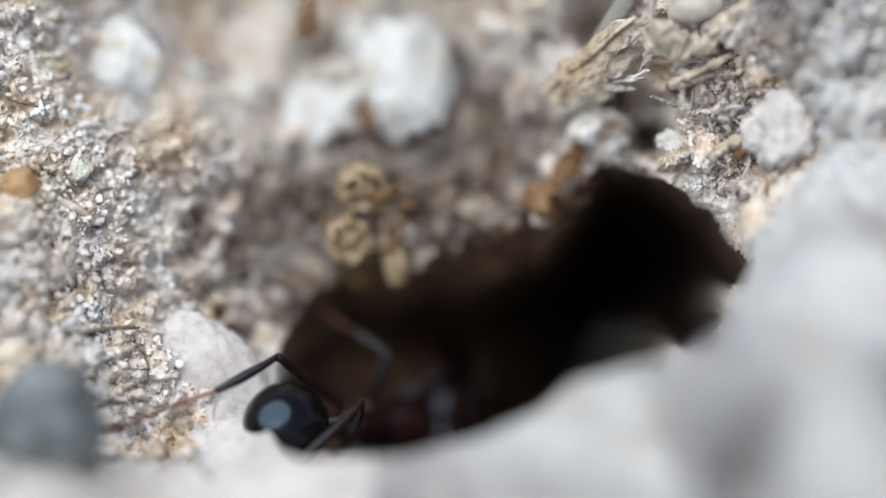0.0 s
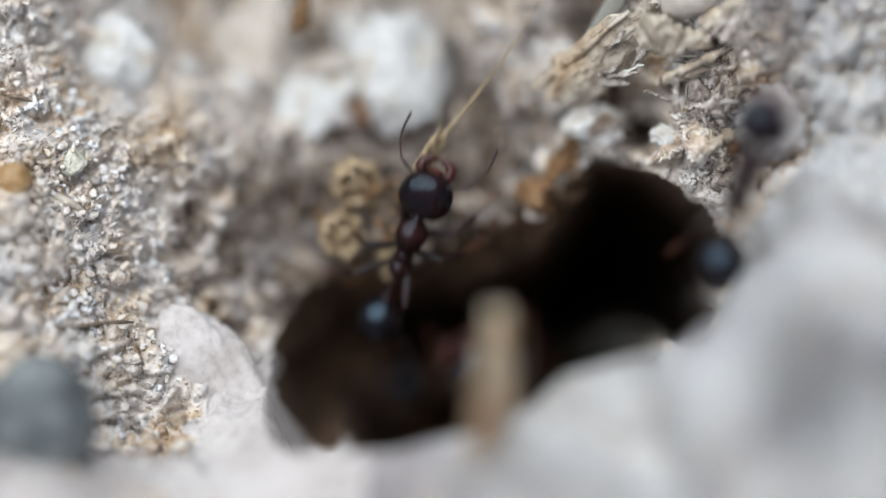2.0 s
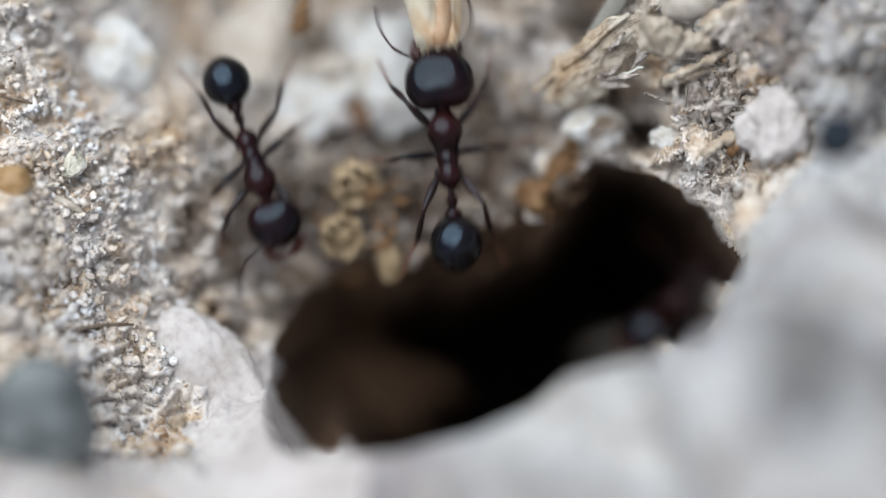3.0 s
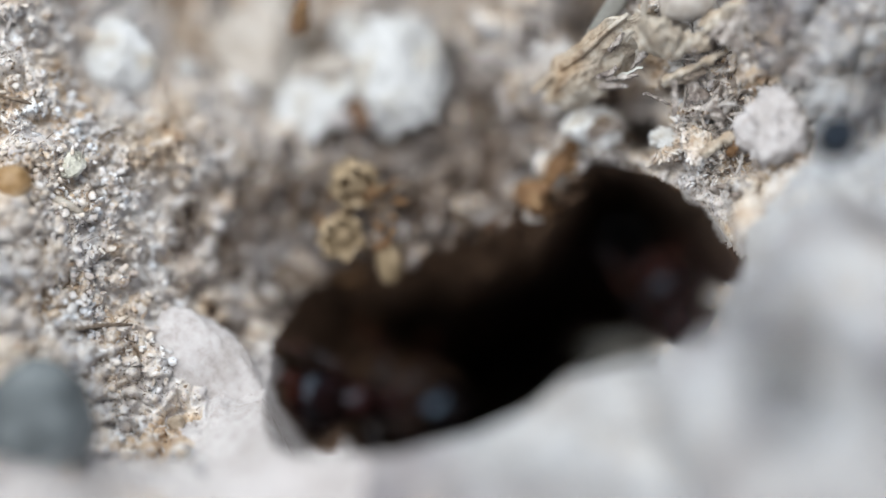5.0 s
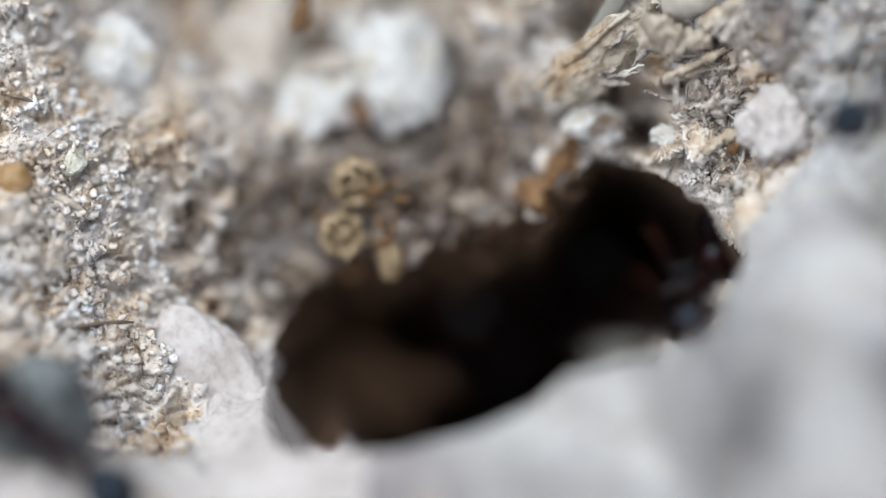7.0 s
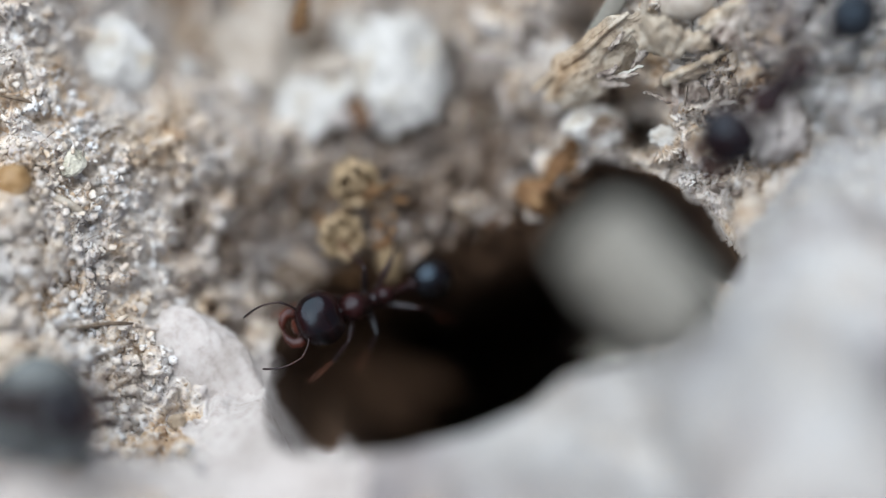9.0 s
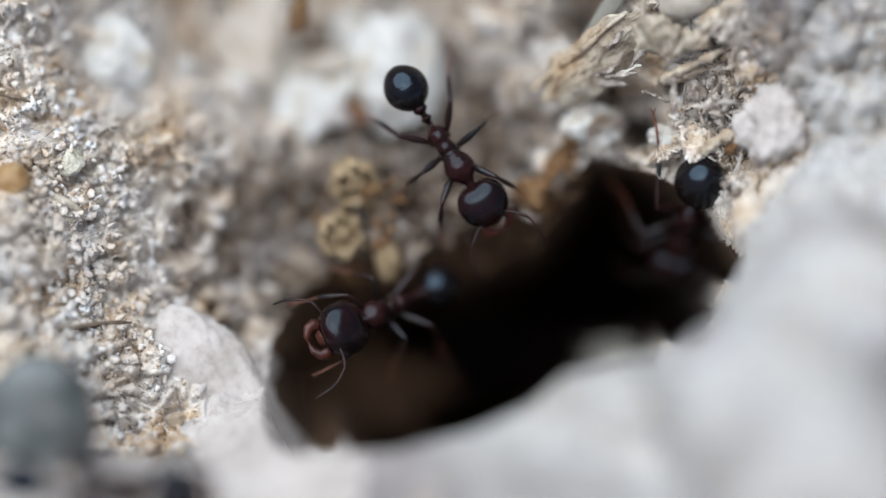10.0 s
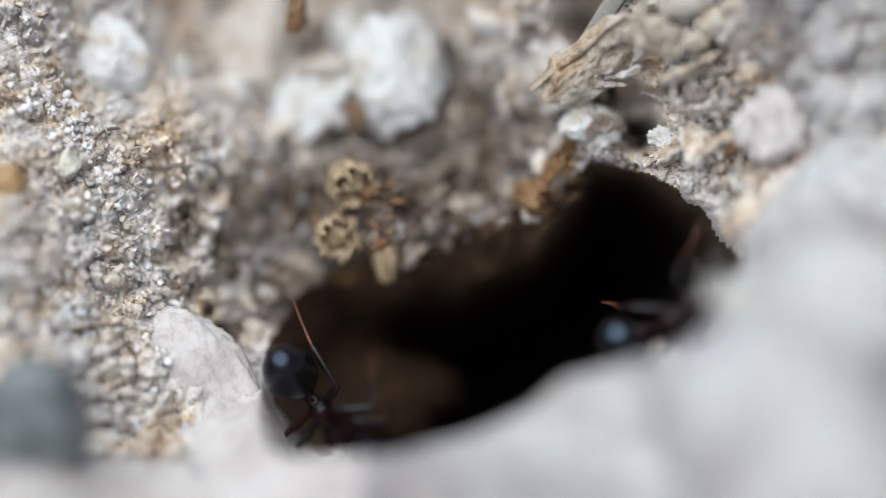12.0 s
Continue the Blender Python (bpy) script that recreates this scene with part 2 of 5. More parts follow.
# The rim of the nest mouth: the side where it slopes in, and the side where the near mound overhangs it.
SLOPE_RIM = np.array(((-5.2, -6.0), (-5.55, -5.5), (-5.65, -4.6), (-5.4, -2.8), (-4.3, -0.9), (-1.6, 0.1), (1.0, 0.8), (2.8, 1.6),
                      (4.1, 2.3), (4.93, 2.85), (6.6, 2.5), (8.5, 1.5), (9.35, 0.4), (9.3, -0.33)))
LIP_RIM = np.array(((9.3, -0.33), (8.3, -2.2), (6.9, -3.1), (3.8, -3.85), (2.85, -4.68), (0.9, -5.55), (-1.45, -6.12), (-3.3, -6.35), (-4.5, -6.25), (-5.2, -6.0)))
RIM = np.concatenate((SLOPE_RIM, LIP_RIM[1:-1]))
rng = np.random.default_rng(7)
LATTICE = rng.random((256, 256))


def value_noise(u, v, size, shift=0):
    """Smooth random relief from -1 to 1 with features of that many millimetres."""
    x, y = u / size + 31.7 + shift * 17.3, v / size + 57.1 + shift * 9.1
    i, j = np.floor(x).astype(int), np.floor(y).astype(int)
    a, b = x - i, y - j
    a, b = a * a * (3 - 2 * a), b * b * (3 - 2 * b)
    g = lambda p, q: LATTICE[(i + p) % 256, (j + q) % 256]
    return 2 * ((g(0, 0) * (1 - a) + g(1, 0) * a) * (1 - b) + (g(0, 1) * (1 - a) + g(1, 1) * a) * b) - 1


def chips(u, v, size, shift):
    """Broken crust: flat-topped blocks about that many millimetres wide, each at its own height and tilt, -1 to 1."""
    x, y = u / size + 40.3 + shift * 7.7, v / size + 63.9 + shift * 3.1
    i, j = np.floor(x).astype(int), np.floor(y).astype(int)
    near, value = np.full(np.shape(x), 1e9), np.zeros(np.shape(x))
    for p in (-1, 0, 1):
        for q in (-1, 0, 1):
            a, b = (i + p) % 256, (j + q) % 256
            dx, dy = x - (i + p + LATTICE[a, b]), y - (j + q + LATTICE[b, (a + 91) % 256])
            d = dx * dx + dy * dy
            rise = 2 * LATTICE[(a + 37) % 256, b] - 1 + 1.1 * (LATTICE[a, (b + 53) % 256] - 0.5) * dx + 1.1 * (LATTICE[(a + 71) % 256, (b + 19) % 256] - 0.5) * dy
            value = np.where(d < near, rise, value)
            near = np.minimum(d, near)
    return value


def chain_distance(u, v, chain):
    best = np.full(u.shape, 1e9)
    for (ax, ay), (bx, by) in zip(chain, chain[1:]):
        dx, dy = bx - ax, by - ay
        s = np.clip(((u - ax) * dx + (v - ay) * dy) / (dx * dx + dy * dy), 0, 1)
        best = np.minimum(best, np.hypot(u - ax - s * dx, v - ay - s * dy))
    return best


def in_mouth(u, v):
    inside = np.zeros(u.shape, bool)
    for (ax, ay), (bx, by) in zip(RIM, np.roll(RIM, -1, 0)):
        if ay != by:
            inside ^= ((ay > v) != (by > v)) & (u < (bx - ax) * (v - ay) / (by - ay) + ax)
    return inside


def relief(u, v):
    """Height of the ground out of the bank, millimetres, and how far inside the mouth."""
    u, v = np.asarray(u, float), np.asarray(v, float)
    g = np.exp(-((u[..., None] - MOUNDS[:, 0]) ** 2 + (v[..., None] - MOUNDS[:, 1]) ** 2) / 4.0) + 1e-9
    w = (g * MOUNDS[:, 2]).sum(-1) / g.sum(-1)
    rough = 0.45 + 0.55 / (1 + np.exp((w - 4.0) / 0.5))
    sand = 1 / (1 + np.exp((u + 8.2) / 0.4))
    calm = np.exp(-(((u + 5.4) / 2.4) ** 2 + ((v + 6.2) / 2.2) ** 2) ** 2)
    rough = rough * (1 - 0.75 * calm)
    w = w + rough * ((0.45 - 0.1 * sand) * value_noise(u, v, 1.9) + (0.40 - 0.22 * sand) * value_noise(u, v, 0.8, 1) + 0.12 * value_noise(u, v, 0.33, 2) + 0.06 * value_noise(u, v, 0.16, 3))
    crust = np.clip((rough - 0.45) / 0.55, 0, 1)
    w = w + crust * (0.20 * chips(u, v, 0.75, 1) + 0.13 * chips(u, v, 0.38, 2) + 0.06 * chips(u, v, 0.2, 3))
    # Cracks in the crust, and small hollows under the straw.
    w = w - (1 - calm) * np.where(w < 2.5, 0.65, 0.1) * (1 - np.abs(value_noise(u, v, 0.75, 8))) ** 6 - (1 - calm) * np.where(w < 2.5, 0.38, 0.05) * (1 - np.abs(value_noise(u, v, 0.38, 9))) ** 5
    w = w - 12.0 * np.exp(-(((u - 6.45) / 0.55) ** 2 + ((v - 3.8) / 0.42) ** 2)) - 3.4 * np.exp(-(((u - 6.2) / 0.9) ** 2 + ((v - 4.75) / 0.4) ** 2)) - 3.0 * np.exp(-(((u - 7.6) / 0.35) ** 2 + ((v - 5.3) / 0.4) ** 2)) - 5.0 * np.exp(-(((u - 4.9) / 0.9) ** 2 + ((v - 7.3) / 0.7) ** 2))
    wavy = 0.05 + 0.17 / (1 + np.exp(-(v + 3.0) / 0.4))
    uu, vv = u + wavy * value_noise(u, v, 0.9, 4), v + wavy * value_noise(u, v, 0.9, 5)
    inside = in_mouth(uu, vv)
    slope, lip = chain_distance(uu, vv, SLOPE_RIM), chain_distance(uu, vv, LIP_RIM)
    k = np.clip(lip / 0.4, 0, 1)
    # It falls away slowly where the bank slopes in, at once under the overhang on the far side.
    run = 0.55 + 3.25 / (1 + np.exp((u - 4.3) / 0.6))
    run = run * (1 - 0.6 / (1 + np.exp((u + 4.1) / 0.35)) / (1 + np.exp((v + 2.6) / 0.35)))
    fall = np.clip(slope / run, 0, 1)
    gentle = 1 / (1 + np.exp(-(u + 2.2) / 0.5))
    depth = ((17 - 8 * gentle) * fall ** (1.35 + 0.5 * gentle) + 130 * fall ** 7) * k * k * (3 - 2 * k)
    return w - np.where(inside, depth, 0), np.where(inside, slope / run, -np.minimum(slope, lip))


def height(u, v):
    return float(relief(np.array([u]), np.array([v]))[0][0])


def nest_dirt(u, v):
    """Where the darker soil carried out of the nest lies: an uneven patch above the mouth."""
    r = np.minimum(((u + 1.3) / 6.3) ** 2 + ((v - 1.9) / 5.6) ** 2, ((u + 5.0) / 2.6) ** 2 + ((v + 0.9) / 2.2) ** 2)
    return 0.75 * r + 0.6 * value_noise(u, v, 1.3, 6) + 0.55 * value_noise(u, v, 0.5, 7) + 0.25 * value_noise(u, v, 0.25, 11) < 0.62


def axis(reach, step, far):
    inner = np.arange(-reach, reach + step / 2, step)
    outer = reach * np.array(far)
    return np.concatenate((-outer[::-1] , inner, outer))


def sheet(name, us, vs, mat):
    U, V = np.meshgrid(us, vs)
    W, _ = relief(U, V)
    fade = np.clip(1 - (np.hypot(U, V) - 24) / 30, 0, 1)
    W = W * fade
    # The near mound overhangs the mouth: the wall under its lip runs back below it.
    hole = in_mouth(U, V)
    under = np.where(hole, np.clip((5.0 - W) / 6.0, 0, 1) * np.clip(1 - chain_distance(U, V, LIP_RIM) / 1.6, 0, 1), 0.0)
    # Past the bank the ground runs on level to the horizon.
    V2 = np.where(np.abs(V) > 20, np.sign(V) * (20 + 14 * np.tanh((np.abs(V) - 20) / 14)), V)
    c, s = math.cos(radians(30)), math.sin(radians(30))
    U2, V2, V3 = U + 0.9 * under, V2 - 2.4 * under, V - 2.4 * under
    X, Y, Z = U2, V3 * c - W * s, V2 * s + W * c
    co = np.stack((X, Y, Z), -1).reshape(-1, 3) * MM
    n, m = len(us), len(vs)
    idx = np.arange(n * m).reshape(m, n)
    quads = np.stack((idx[:-1, :-1], idx[:-1, 1:], idx[1:, 1:], idx[1:, :-1]), -1).reshape(-1, 4)
    me = bpy.data.meshes.new(name)
    me.vertices.add(len(co))
    me.vertices.foreach_set("co", co.ravel())
    me.loops.add(quads.size)
    me.loops.foreach_set("vertex_index", quads.ravel())
    me.polygons.add(len(quads))
    me.polygons.foreach_set("loop_start", np.arange(0, quads.size, 4))
    me.polygons.foreach_set("use_smooth", np.ones(len(quads), bool))
    me.update(calc_edges=True)
    me.materials.append(mat)
    me.materials.append(nest_soil)
    me.materials.append(silt)
    me.materials.append(shade_clod_brown)
    me.materials.append(slabstone)
    centre = lambda a: ((a[:-1, :-1] + a[1:, 1:]) / 2).ravel()
    cu, cv = centre(U), centre(V)
    # Faces deep in the mouth get dark brown: the hole's shade put into colour.
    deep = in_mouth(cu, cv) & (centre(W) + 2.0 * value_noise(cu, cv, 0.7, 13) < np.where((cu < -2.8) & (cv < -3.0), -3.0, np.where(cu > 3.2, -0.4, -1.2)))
    fine = (centre(W) + 0.8 * value_noise(cu, cv, 1.3, 10) > 1.7) & ~deep & ((cu > -9) | (cv < -5.5)) & ((cu > 9.7 + 0.5 * value_noise(cu, cv, 0.8, 15)) | (cv < np.where(cu > 8.5, 2.4, 3.2) + 1.2 * value_noise(cu, cv, 1.0, 14)))
    pink = (np.minimum(np.hypot((cu + 5.0) / 2.9, (cv + 6.0) / 2.6), np.hypot((cu + 9.5) / 5.0, (cv + 8.6) / 2.2)) + 0.2 * value_noise(cu, cv, 0.6, 12) < 1) & ~deep
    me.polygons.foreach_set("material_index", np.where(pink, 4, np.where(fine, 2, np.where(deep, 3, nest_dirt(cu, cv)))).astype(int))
    return new(name, me)


FAR = (1.03, 1.1, 1.25, 1.5, 2, 3, 4.5, 7, 12, 25, 60, 200, 1000, 6000, 30000)
ground = sheet("ground", axis(15.6, 0.065, FAR), axis(9.6, 0.065, FAR), soil)
tagged(ground, "pale crumbly soil bank with a dark nest hole", "ground", kind="structure")


def crumbs(name, count, sizes, where, level, seed, sink=0.25, flat=(0.35, 0.9), mat=None, label="", shard=False, most=0):
    """Loose crumbs strewn over the bank as one mass of small rough solids; shard: sharp-edged splinters and flakes; most: that many, each an object."""
    r = np.random.default_rng(seed)
    shapes = []
    for i in range(24 if shard else 12):
        bm = bmesh.new()
        if shard:
            for p in r.uniform(-1, 1, (11, 3)) * (1, r.uniform(0.35, 0.9), 0.8):
                bm.verts.new(p)
            hull = bmesh.ops.convex_hull(bm, input=bm.verts)
            bmesh.ops.delete(bm, geom=list({x for x in hull["geom_interior"] + hull["geom_unused"] if isinstance(x, bmesh.types.BMVert)}), context="VERTS")
            bm.verts.index_update()
            shapes.append((np.array([x.co[:] for x in bm.verts]), np.array([[x.index for x in f.verts] for f in bm.faces])))
            bm.free()
            continue
        bmesh.ops.create_icosphere(bm, subdivisions=level, radius=1)
        co = np.array([x.co[:] for x in bm.verts])
        tri = np.array([[x.index for x in f.verts] for f in bm.faces])
        bm.free()
        k = 1 + np.array([0.4 * noise.noise(Vector(c) * 1.5 + Vector((i * 9.1, 0, 0))) + 0.3 * noise.noise(Vector(c) * 3.4 + Vector((0, i * 5.3, 0))) for c in co]) + r.normal(0, 0.13, len(co)).clip(-0.3, 0.3)
        cut = r.normal(size=(6, 3))
        cut /= np.linalg.norm(cut, axis=1, keepdims=True)
        co = co * k[:, None]
        for p in cut:
            far = np.maximum(co @ p - r.uniform(0.15, 0.65), 0)
            co = co - far[:, None] * p * 0.95
        shapes.append((co, tri))
    u, v = r.uniform(-15.3, 15.3, count * 3), r.uniform(-9.2, 9.2, count * 3)
    w, inside = relief(u, v)
    keep = (r.random(count * 3) < where(u, v, w)) & (inside < np.where(u > 4, -0.15, np.where(u < -3.0, -0.3, 0.12))) & (((u + 7.2) / 1.5) ** 2 + ((v + 4.2) / 2.4) ** 2 > (1.0 if sizes[1] > 0.2 else 0.45)) & (np.hypot((u + 5.3) / 1.9, (v + 6.5) / 1.6) > 1.0) & ((w < 2.6) | (inside < -1.6)) & (((u - 5.6) / 1.7) ** 2 + ((v - 6.1) / 1.3) ** 2 > 1.0)
    u, v, w = u[keep][:count], v[keep][:count], w[keep][:count]
    if most:
        meshes = []
        for co, tri in shapes:
            me = bpy.data.meshes.new(name)
            me.from_pydata((co * MM).tolist(), [], tri.tolist())
            me.materials.append(mat)
            meshes.append(me)
        for i in range(min(most, len(u))):
            ob = new(name, meshes[r.integers(len(meshes))])
            s = sizes[0] * (sizes[1] / sizes[0]) ** (r.random() ** 2.2)
            turn = Euler((*r.normal(0, 0.5, 2), r.uniform(0, 6.28))).to_matrix().to_4x4()
            ob.matrix_world = spot(u[i], v[i], w[i] + s * (0.5 - sink)) @ turn @ Matrix.Diagonal((s, s * r.uniform(0.5, 1.0), s * r.uniform(*flat), 1))
            tagged(ob, label, "soil lump", "lumps of soil on the bank")
        return None
    cos, tris, base = [], [], 0
    for i in range(len(u)):
        co, tri = shapes[r.integers(len(shapes))]
        s = sizes[0] * (sizes[1] / sizes[0]) ** (r.random() ** 2.2)
        q = Euler((*r.normal(0, 0.4, 2), r.uniform(0, 6.28)) if shard else r.uniform(0, 6.28, 3)).to_matrix()
        dims = np.array((1, r.uniform(0.5, 1.0), r.uniform(*flat))) * s
        turned = (co * dims) @ np.array(q).T
        cos.append(turned + (u[i], v[i], w[i] + s * (0.5 - sink)))
        tris.append(tri + base)
        base += len(co)
    co, tri = np.concatenate(cos) * MM, np.concatenate(tris)
    me = bpy.data.meshes.new(name)
    me.vertices.add(len(co))
    me.vertices.foreach_set("co", co.ravel())
    me.loops.add(tri.size)
    me.loops.foreach_set("vertex_index", tri.ravel())
    me.polygons.add(len(tri))
    me.polygons.foreach_set("loop_start", np.arange(0, tri.size, 3))
    me.update(calc_edges=True)
    me.materials.append(mat or crumb)
    ob = new(name, me)
    ob.matrix_world = BANK
    return tagged(ob, label, "soil", kind="stuff")


crumbs("soil_lump", 1500, (0.2, 0.8), lambda u, v, w: np.where(nest_dirt(u, v), np.where((np.hypot(u + 2.8, v - 1.2) < 2.6) | (v < 3), 0.0, 0.06), np.where((np.hypot(u + 5.2, v + 6.0) < 1.5) | (np.hypot(u + 7.0, v + 1.5) < 1.4), 0.0, np.where(w > 3.0, 0.08, np.where((u < -8.4) | ((u > 3.4) & (v > 0.8)), 0.0, 0.45)))), 2, 11, sink=0.4, mat=lump_soil, most=175, label="coarse pale lump of dry crumbly soil")
crumbs("soil_lump", 3000, (0.3, 0.95), lambda u, v, w: np.where(nest_dirt(u, v) & (u > -7.2) & (v < 4.4), 0.2, 0.0), 2, 14, sink=0.5, flat=(0.25, 0.6), mat=nest_lump_soil, most=120, label="grey-brown lump of soil above the nest hole")
crumbs("soil_grains", 17000, (0.045, 0.24), lambda u, v, w: np.where(nest_dirt(u, v), 0.1, np.where(w > 3.0, 0.2, 0.95)), 1, 12, sink=0.55, flat=(0.1, 0.45), shard=True, label="fine white and tan grains of dry soil")
crumbs("nest_grains", 2500, (0.1, 0.34), lambda u, v, w: np.where(nest_dirt(u, v), 1.0, 0.0), 1, 15, mat=nest_crumb, flat=(0.2, 0.8), label="grey-brown grains of soil above the nest hole")
crumbs("soil_dust", 20000, (0.025, 0.08), lambda u, v, w: np.where(w > 2.5, 0.03, np.where(u < -8, 0.8, np.where(u > 4.5, 0.9, 0.04))), 1, 13, sink=0.5, flat=(0.15, 0.6), shard=True, label="powdery pale soil dust and sand specks")
crumbs("white_grit", 14000, (0.04, 0.22), lambda u, v, w: np.where((np.abs(u - 7.7) < 2.2) & (np.abs(v - 3.6) < 1.6) & (w > -1.3), 0.9, 0.0), 1, 16, flat=(0.12, 0.5), shard=True, label="loose white grit on the rim of the hole")
crumbs("crust_chips", 900, (0.12, 0.5), lambda u, v, w: np.where((u < -8.4) & (w < 2.2), 0.9, 0.0), 2, 17, sink=0.5, flat=(0.12, 0.4), shard=True, label="flat angular chips of pale soil crust")

# ---- stones, seeds and litter ----


def on_ground(ob, u, v, lift=0.0, rx=0, ry=0, rz=0):
    ob.matrix_world = spot(u, v, height(u, v) + lift, rx, ry, rz)
    return ob


def stone(name, radii, mat, seed, wobble=0.35, cuts=6, level=5, rough=1.0):
    """A broken stone: a lump with knocked-off faces and a pitted skin."""
    r = random.Random(seed)
    bm = bmesh.new()
    bmesh.ops.create_icosphere(bm, subdivisions=level, radius=1)
    planes = [(Vector((r.gauss(0, 1), r.gauss(0, 1), r.gauss(0, 1))).normalized(), r.uniform(0.55, 0.85)) for _ in range(cuts)]
    for vert in bm.verts:
        co = vert.co * (1 + wobble * noise.noise(vert.co * 1.1 + Vector((seed, 0, 0))))
        for n, d in planes:
            over = co.dot(n) - d
            if over > 0:
                co = co - n * over * 0.9
        co = co * (1 + rough * (0.10 * noise.noise(co * 3.5 + Vector((0, seed, 0))) + 0.07 * noise.noise(co * 8) + 0.045 * noise.noise(co * 19)))
        vert.co = Vector((co.x * radii[0], co.y * radii[1], co.z * radii[2])) * MM
    return link_mesh(name, bm, mat)


def seed_capsule(size, seed, mat):
    """A dried seed capsule: ribbed cup, crumpled rim lobes and a shrunken core."""
    root = new("seed_capsule")
    r = random.Random(seed)
    bm = bmesh.new()
    seg, rows = 28, 9
    rings = []
    for i in range(rows):
        f = i / (rows - 1)
        rad = size * (0.35 + 0.65 * math.sin(0.3 + f * 1.75)) * (1 - 0.12 * f)
        z = size * (-0.8 + 1.5 * f)
        rings.append([bm.verts.new(Vector((math.cos(a) * rad * k, math.sin(a) * rad * k, z + 0.1 * size * math.sin(5 * a + seed) * f)) * MM)
                      for a in (j * math.tau / seg for j in range(seg)) for k in (1 + 0.11 * math.cos(7 * a) + 0.1 * noise.noise(Vector((math.cos(a) * 2, math.sin(a) * 2, f * 3 + seed))),)])
    inner = [[bm.verts.new(vert.co * k + Vector((0, 0, -size * d * MM))) for vert in rings[-1]] for k, d in ((0.82, 0.02), (0.6, 0.5))]
    rings += inner
    for r0, r1 in zip(rings, rings[1:]):
        for k in range(seg):
            bm.faces.new((r0[k], r0[(k + 1) % seg], r1[(k + 1) % seg], r1[k]))
    bm.faces.new(rings[-1][::-1])
    bm.faces.new(rings[0][::-1])
    bmesh.ops.recalc_face_normals(bm, faces=bm.faces)
    part("cup", bm, mat, root)
    bm = bmesh.new()
    ball(bm, (0, 0, size * 0.25), (size * 0.5, size * 0.46, size * 0.38), wobble=0.6, freq=2.5, off=seed)
    part("core", bm, mat, root)
    for i in range(6):
        a = i * math.tau / 6 + r.uniform(-0.2, 0.2)
        bm = bmesh.new()
        d = Vector((math.cos(a), math.sin(a), 0))
        tube(bm, [d * size * 0.75 + Vector((0, 0, 0.45 * size)), d * size * 0.95 + Vector((0, 0, 0.7 * size)), d * size * r.uniform(0.4, 0.75) + Vector((0, 0, size * r.uniform(0.85, 1.05)))],
             [size * 0.2, size * 0.17, size * 0.06], flat=0.45)
        part("lobe", bm, mat, root)
    return root


def blade(name, pts, radii, mat, flat=0.25, seg=8):
    bm = bmesh.new()
    tube(bm, pts, radii, seg, flat)
    return link_mesh(name, bm, mat)


def laid(ob, label, category, group=""):
    ob.matrix_world = BANK
    return tagged(ob, label, category, group)


def over(u, v, lift=0.1):
    """A point resting on the ground there."""
    return Vector((u, v, height(u, v) + lift))


big_white = stone("stone", (1.5, 2.05, 1.2), limestone, 6, 0.3, 2, 5, 1.2)
on_ground(big_white, -1.4, 5.65, 0.7, 0, 0, 14)
tagged(big_white, "chalk-white broken stone bedded in the soil", "stone")
flat_white = stone("stone", (1.7, 1.05, 0.8), limestone, 9, 0.3, 2)
on_ground(flat_white, -4.0, 4.8, 1.3, 0, 0, 32)
tagged(flat_white, "flat white stone leaning beside a larger one", "stone")
top_white = stone("stone", (1.2, 0.75, 0.8), limestone, 14, 0.4)
on_ground(top_white, -2.5, 6.85, 1.6, 0, 0, -35)
tagged(top_white, "small white stone above the broken one", "stone")
band = stone("stone", (1.25, 0.42, 0.6), buffstone, 17, 0.3, 4)
on_ground(band, -3.7, 5.95, 1.6, 0, 0, 14)
tagged(band, "narrow cream stone lying on a flat white one", "stone")
left_white = stone("stone", (1.3, 1.15, 0.9), limestone, 21, 0.25, 3, 5, 0.6)
on_ground(left_white, -10.35, 6.2, 0.3, 0, 0, -30)
tagged(left_white, "rounded white stone half sunk in the soil", "stone")
knob = stone("pebble", (0.36, 0.5, 0.4), limestone, 27, 0.2)
on_ground(knob, -8.3, 5.85, 0.4)
tagged(knob, "small upright cream pebble", "pebble")
brown_stone = stone("stone", (0.62, 0.5, 0.5), ruststone, 31, 0.5, 3, 5, 2.0)
on_ground(brown_stone, -2.75, 4.5, 1.9)
tagged(brown_stone, "small earthy brown stone below the white stones", "stone")
pink_pebble = stone("pebble", (0.42, 0.33, 0.35), slabstone, 35, 0.3, 3)
on_ground(pink_pebble, -3.35, 4.25, 1.9)
tagged(pink_pebble, "small pinkish pebble beside a brown stone", "pebble")
cream_top = stone("stone", (1.5, 1.9, 0.8), buffstone, 33, 0.45, 4)
on_ground(cream_top, -6.2, 6.3, -0.1)
tagged(cream_top, "large buff stone sunk in the bank", "stone")

slab = stone("stone_slab", (1.6, 2.75, 0.7), slabstone, 40, 0.3, 5, 5, 0.6)
on_ground(slab, -7.35, -4.35, -0.3, 0, 0, 32)
tagged(slab, "smooth pinkish-white chalk slab at the hole's edge", "stone")
pebble = stone("pebble", (1.75, 2.0, 1.4), greystone, 45, 0.1, 0, 4, 0.25)
pebble.matrix_world = spot(-12.4, -5.2, 4.6, 0, 0, 10)
tagged(pebble, "rounded dark blue-grey pebble lying on pale soil", "pebble")
bead = stone("grain", (0.62, 0.52, 0.45), amber, 51, 0.12, 0, 4, 0.4)
on_ground(bead, -13.5, 2.2, 0.35)
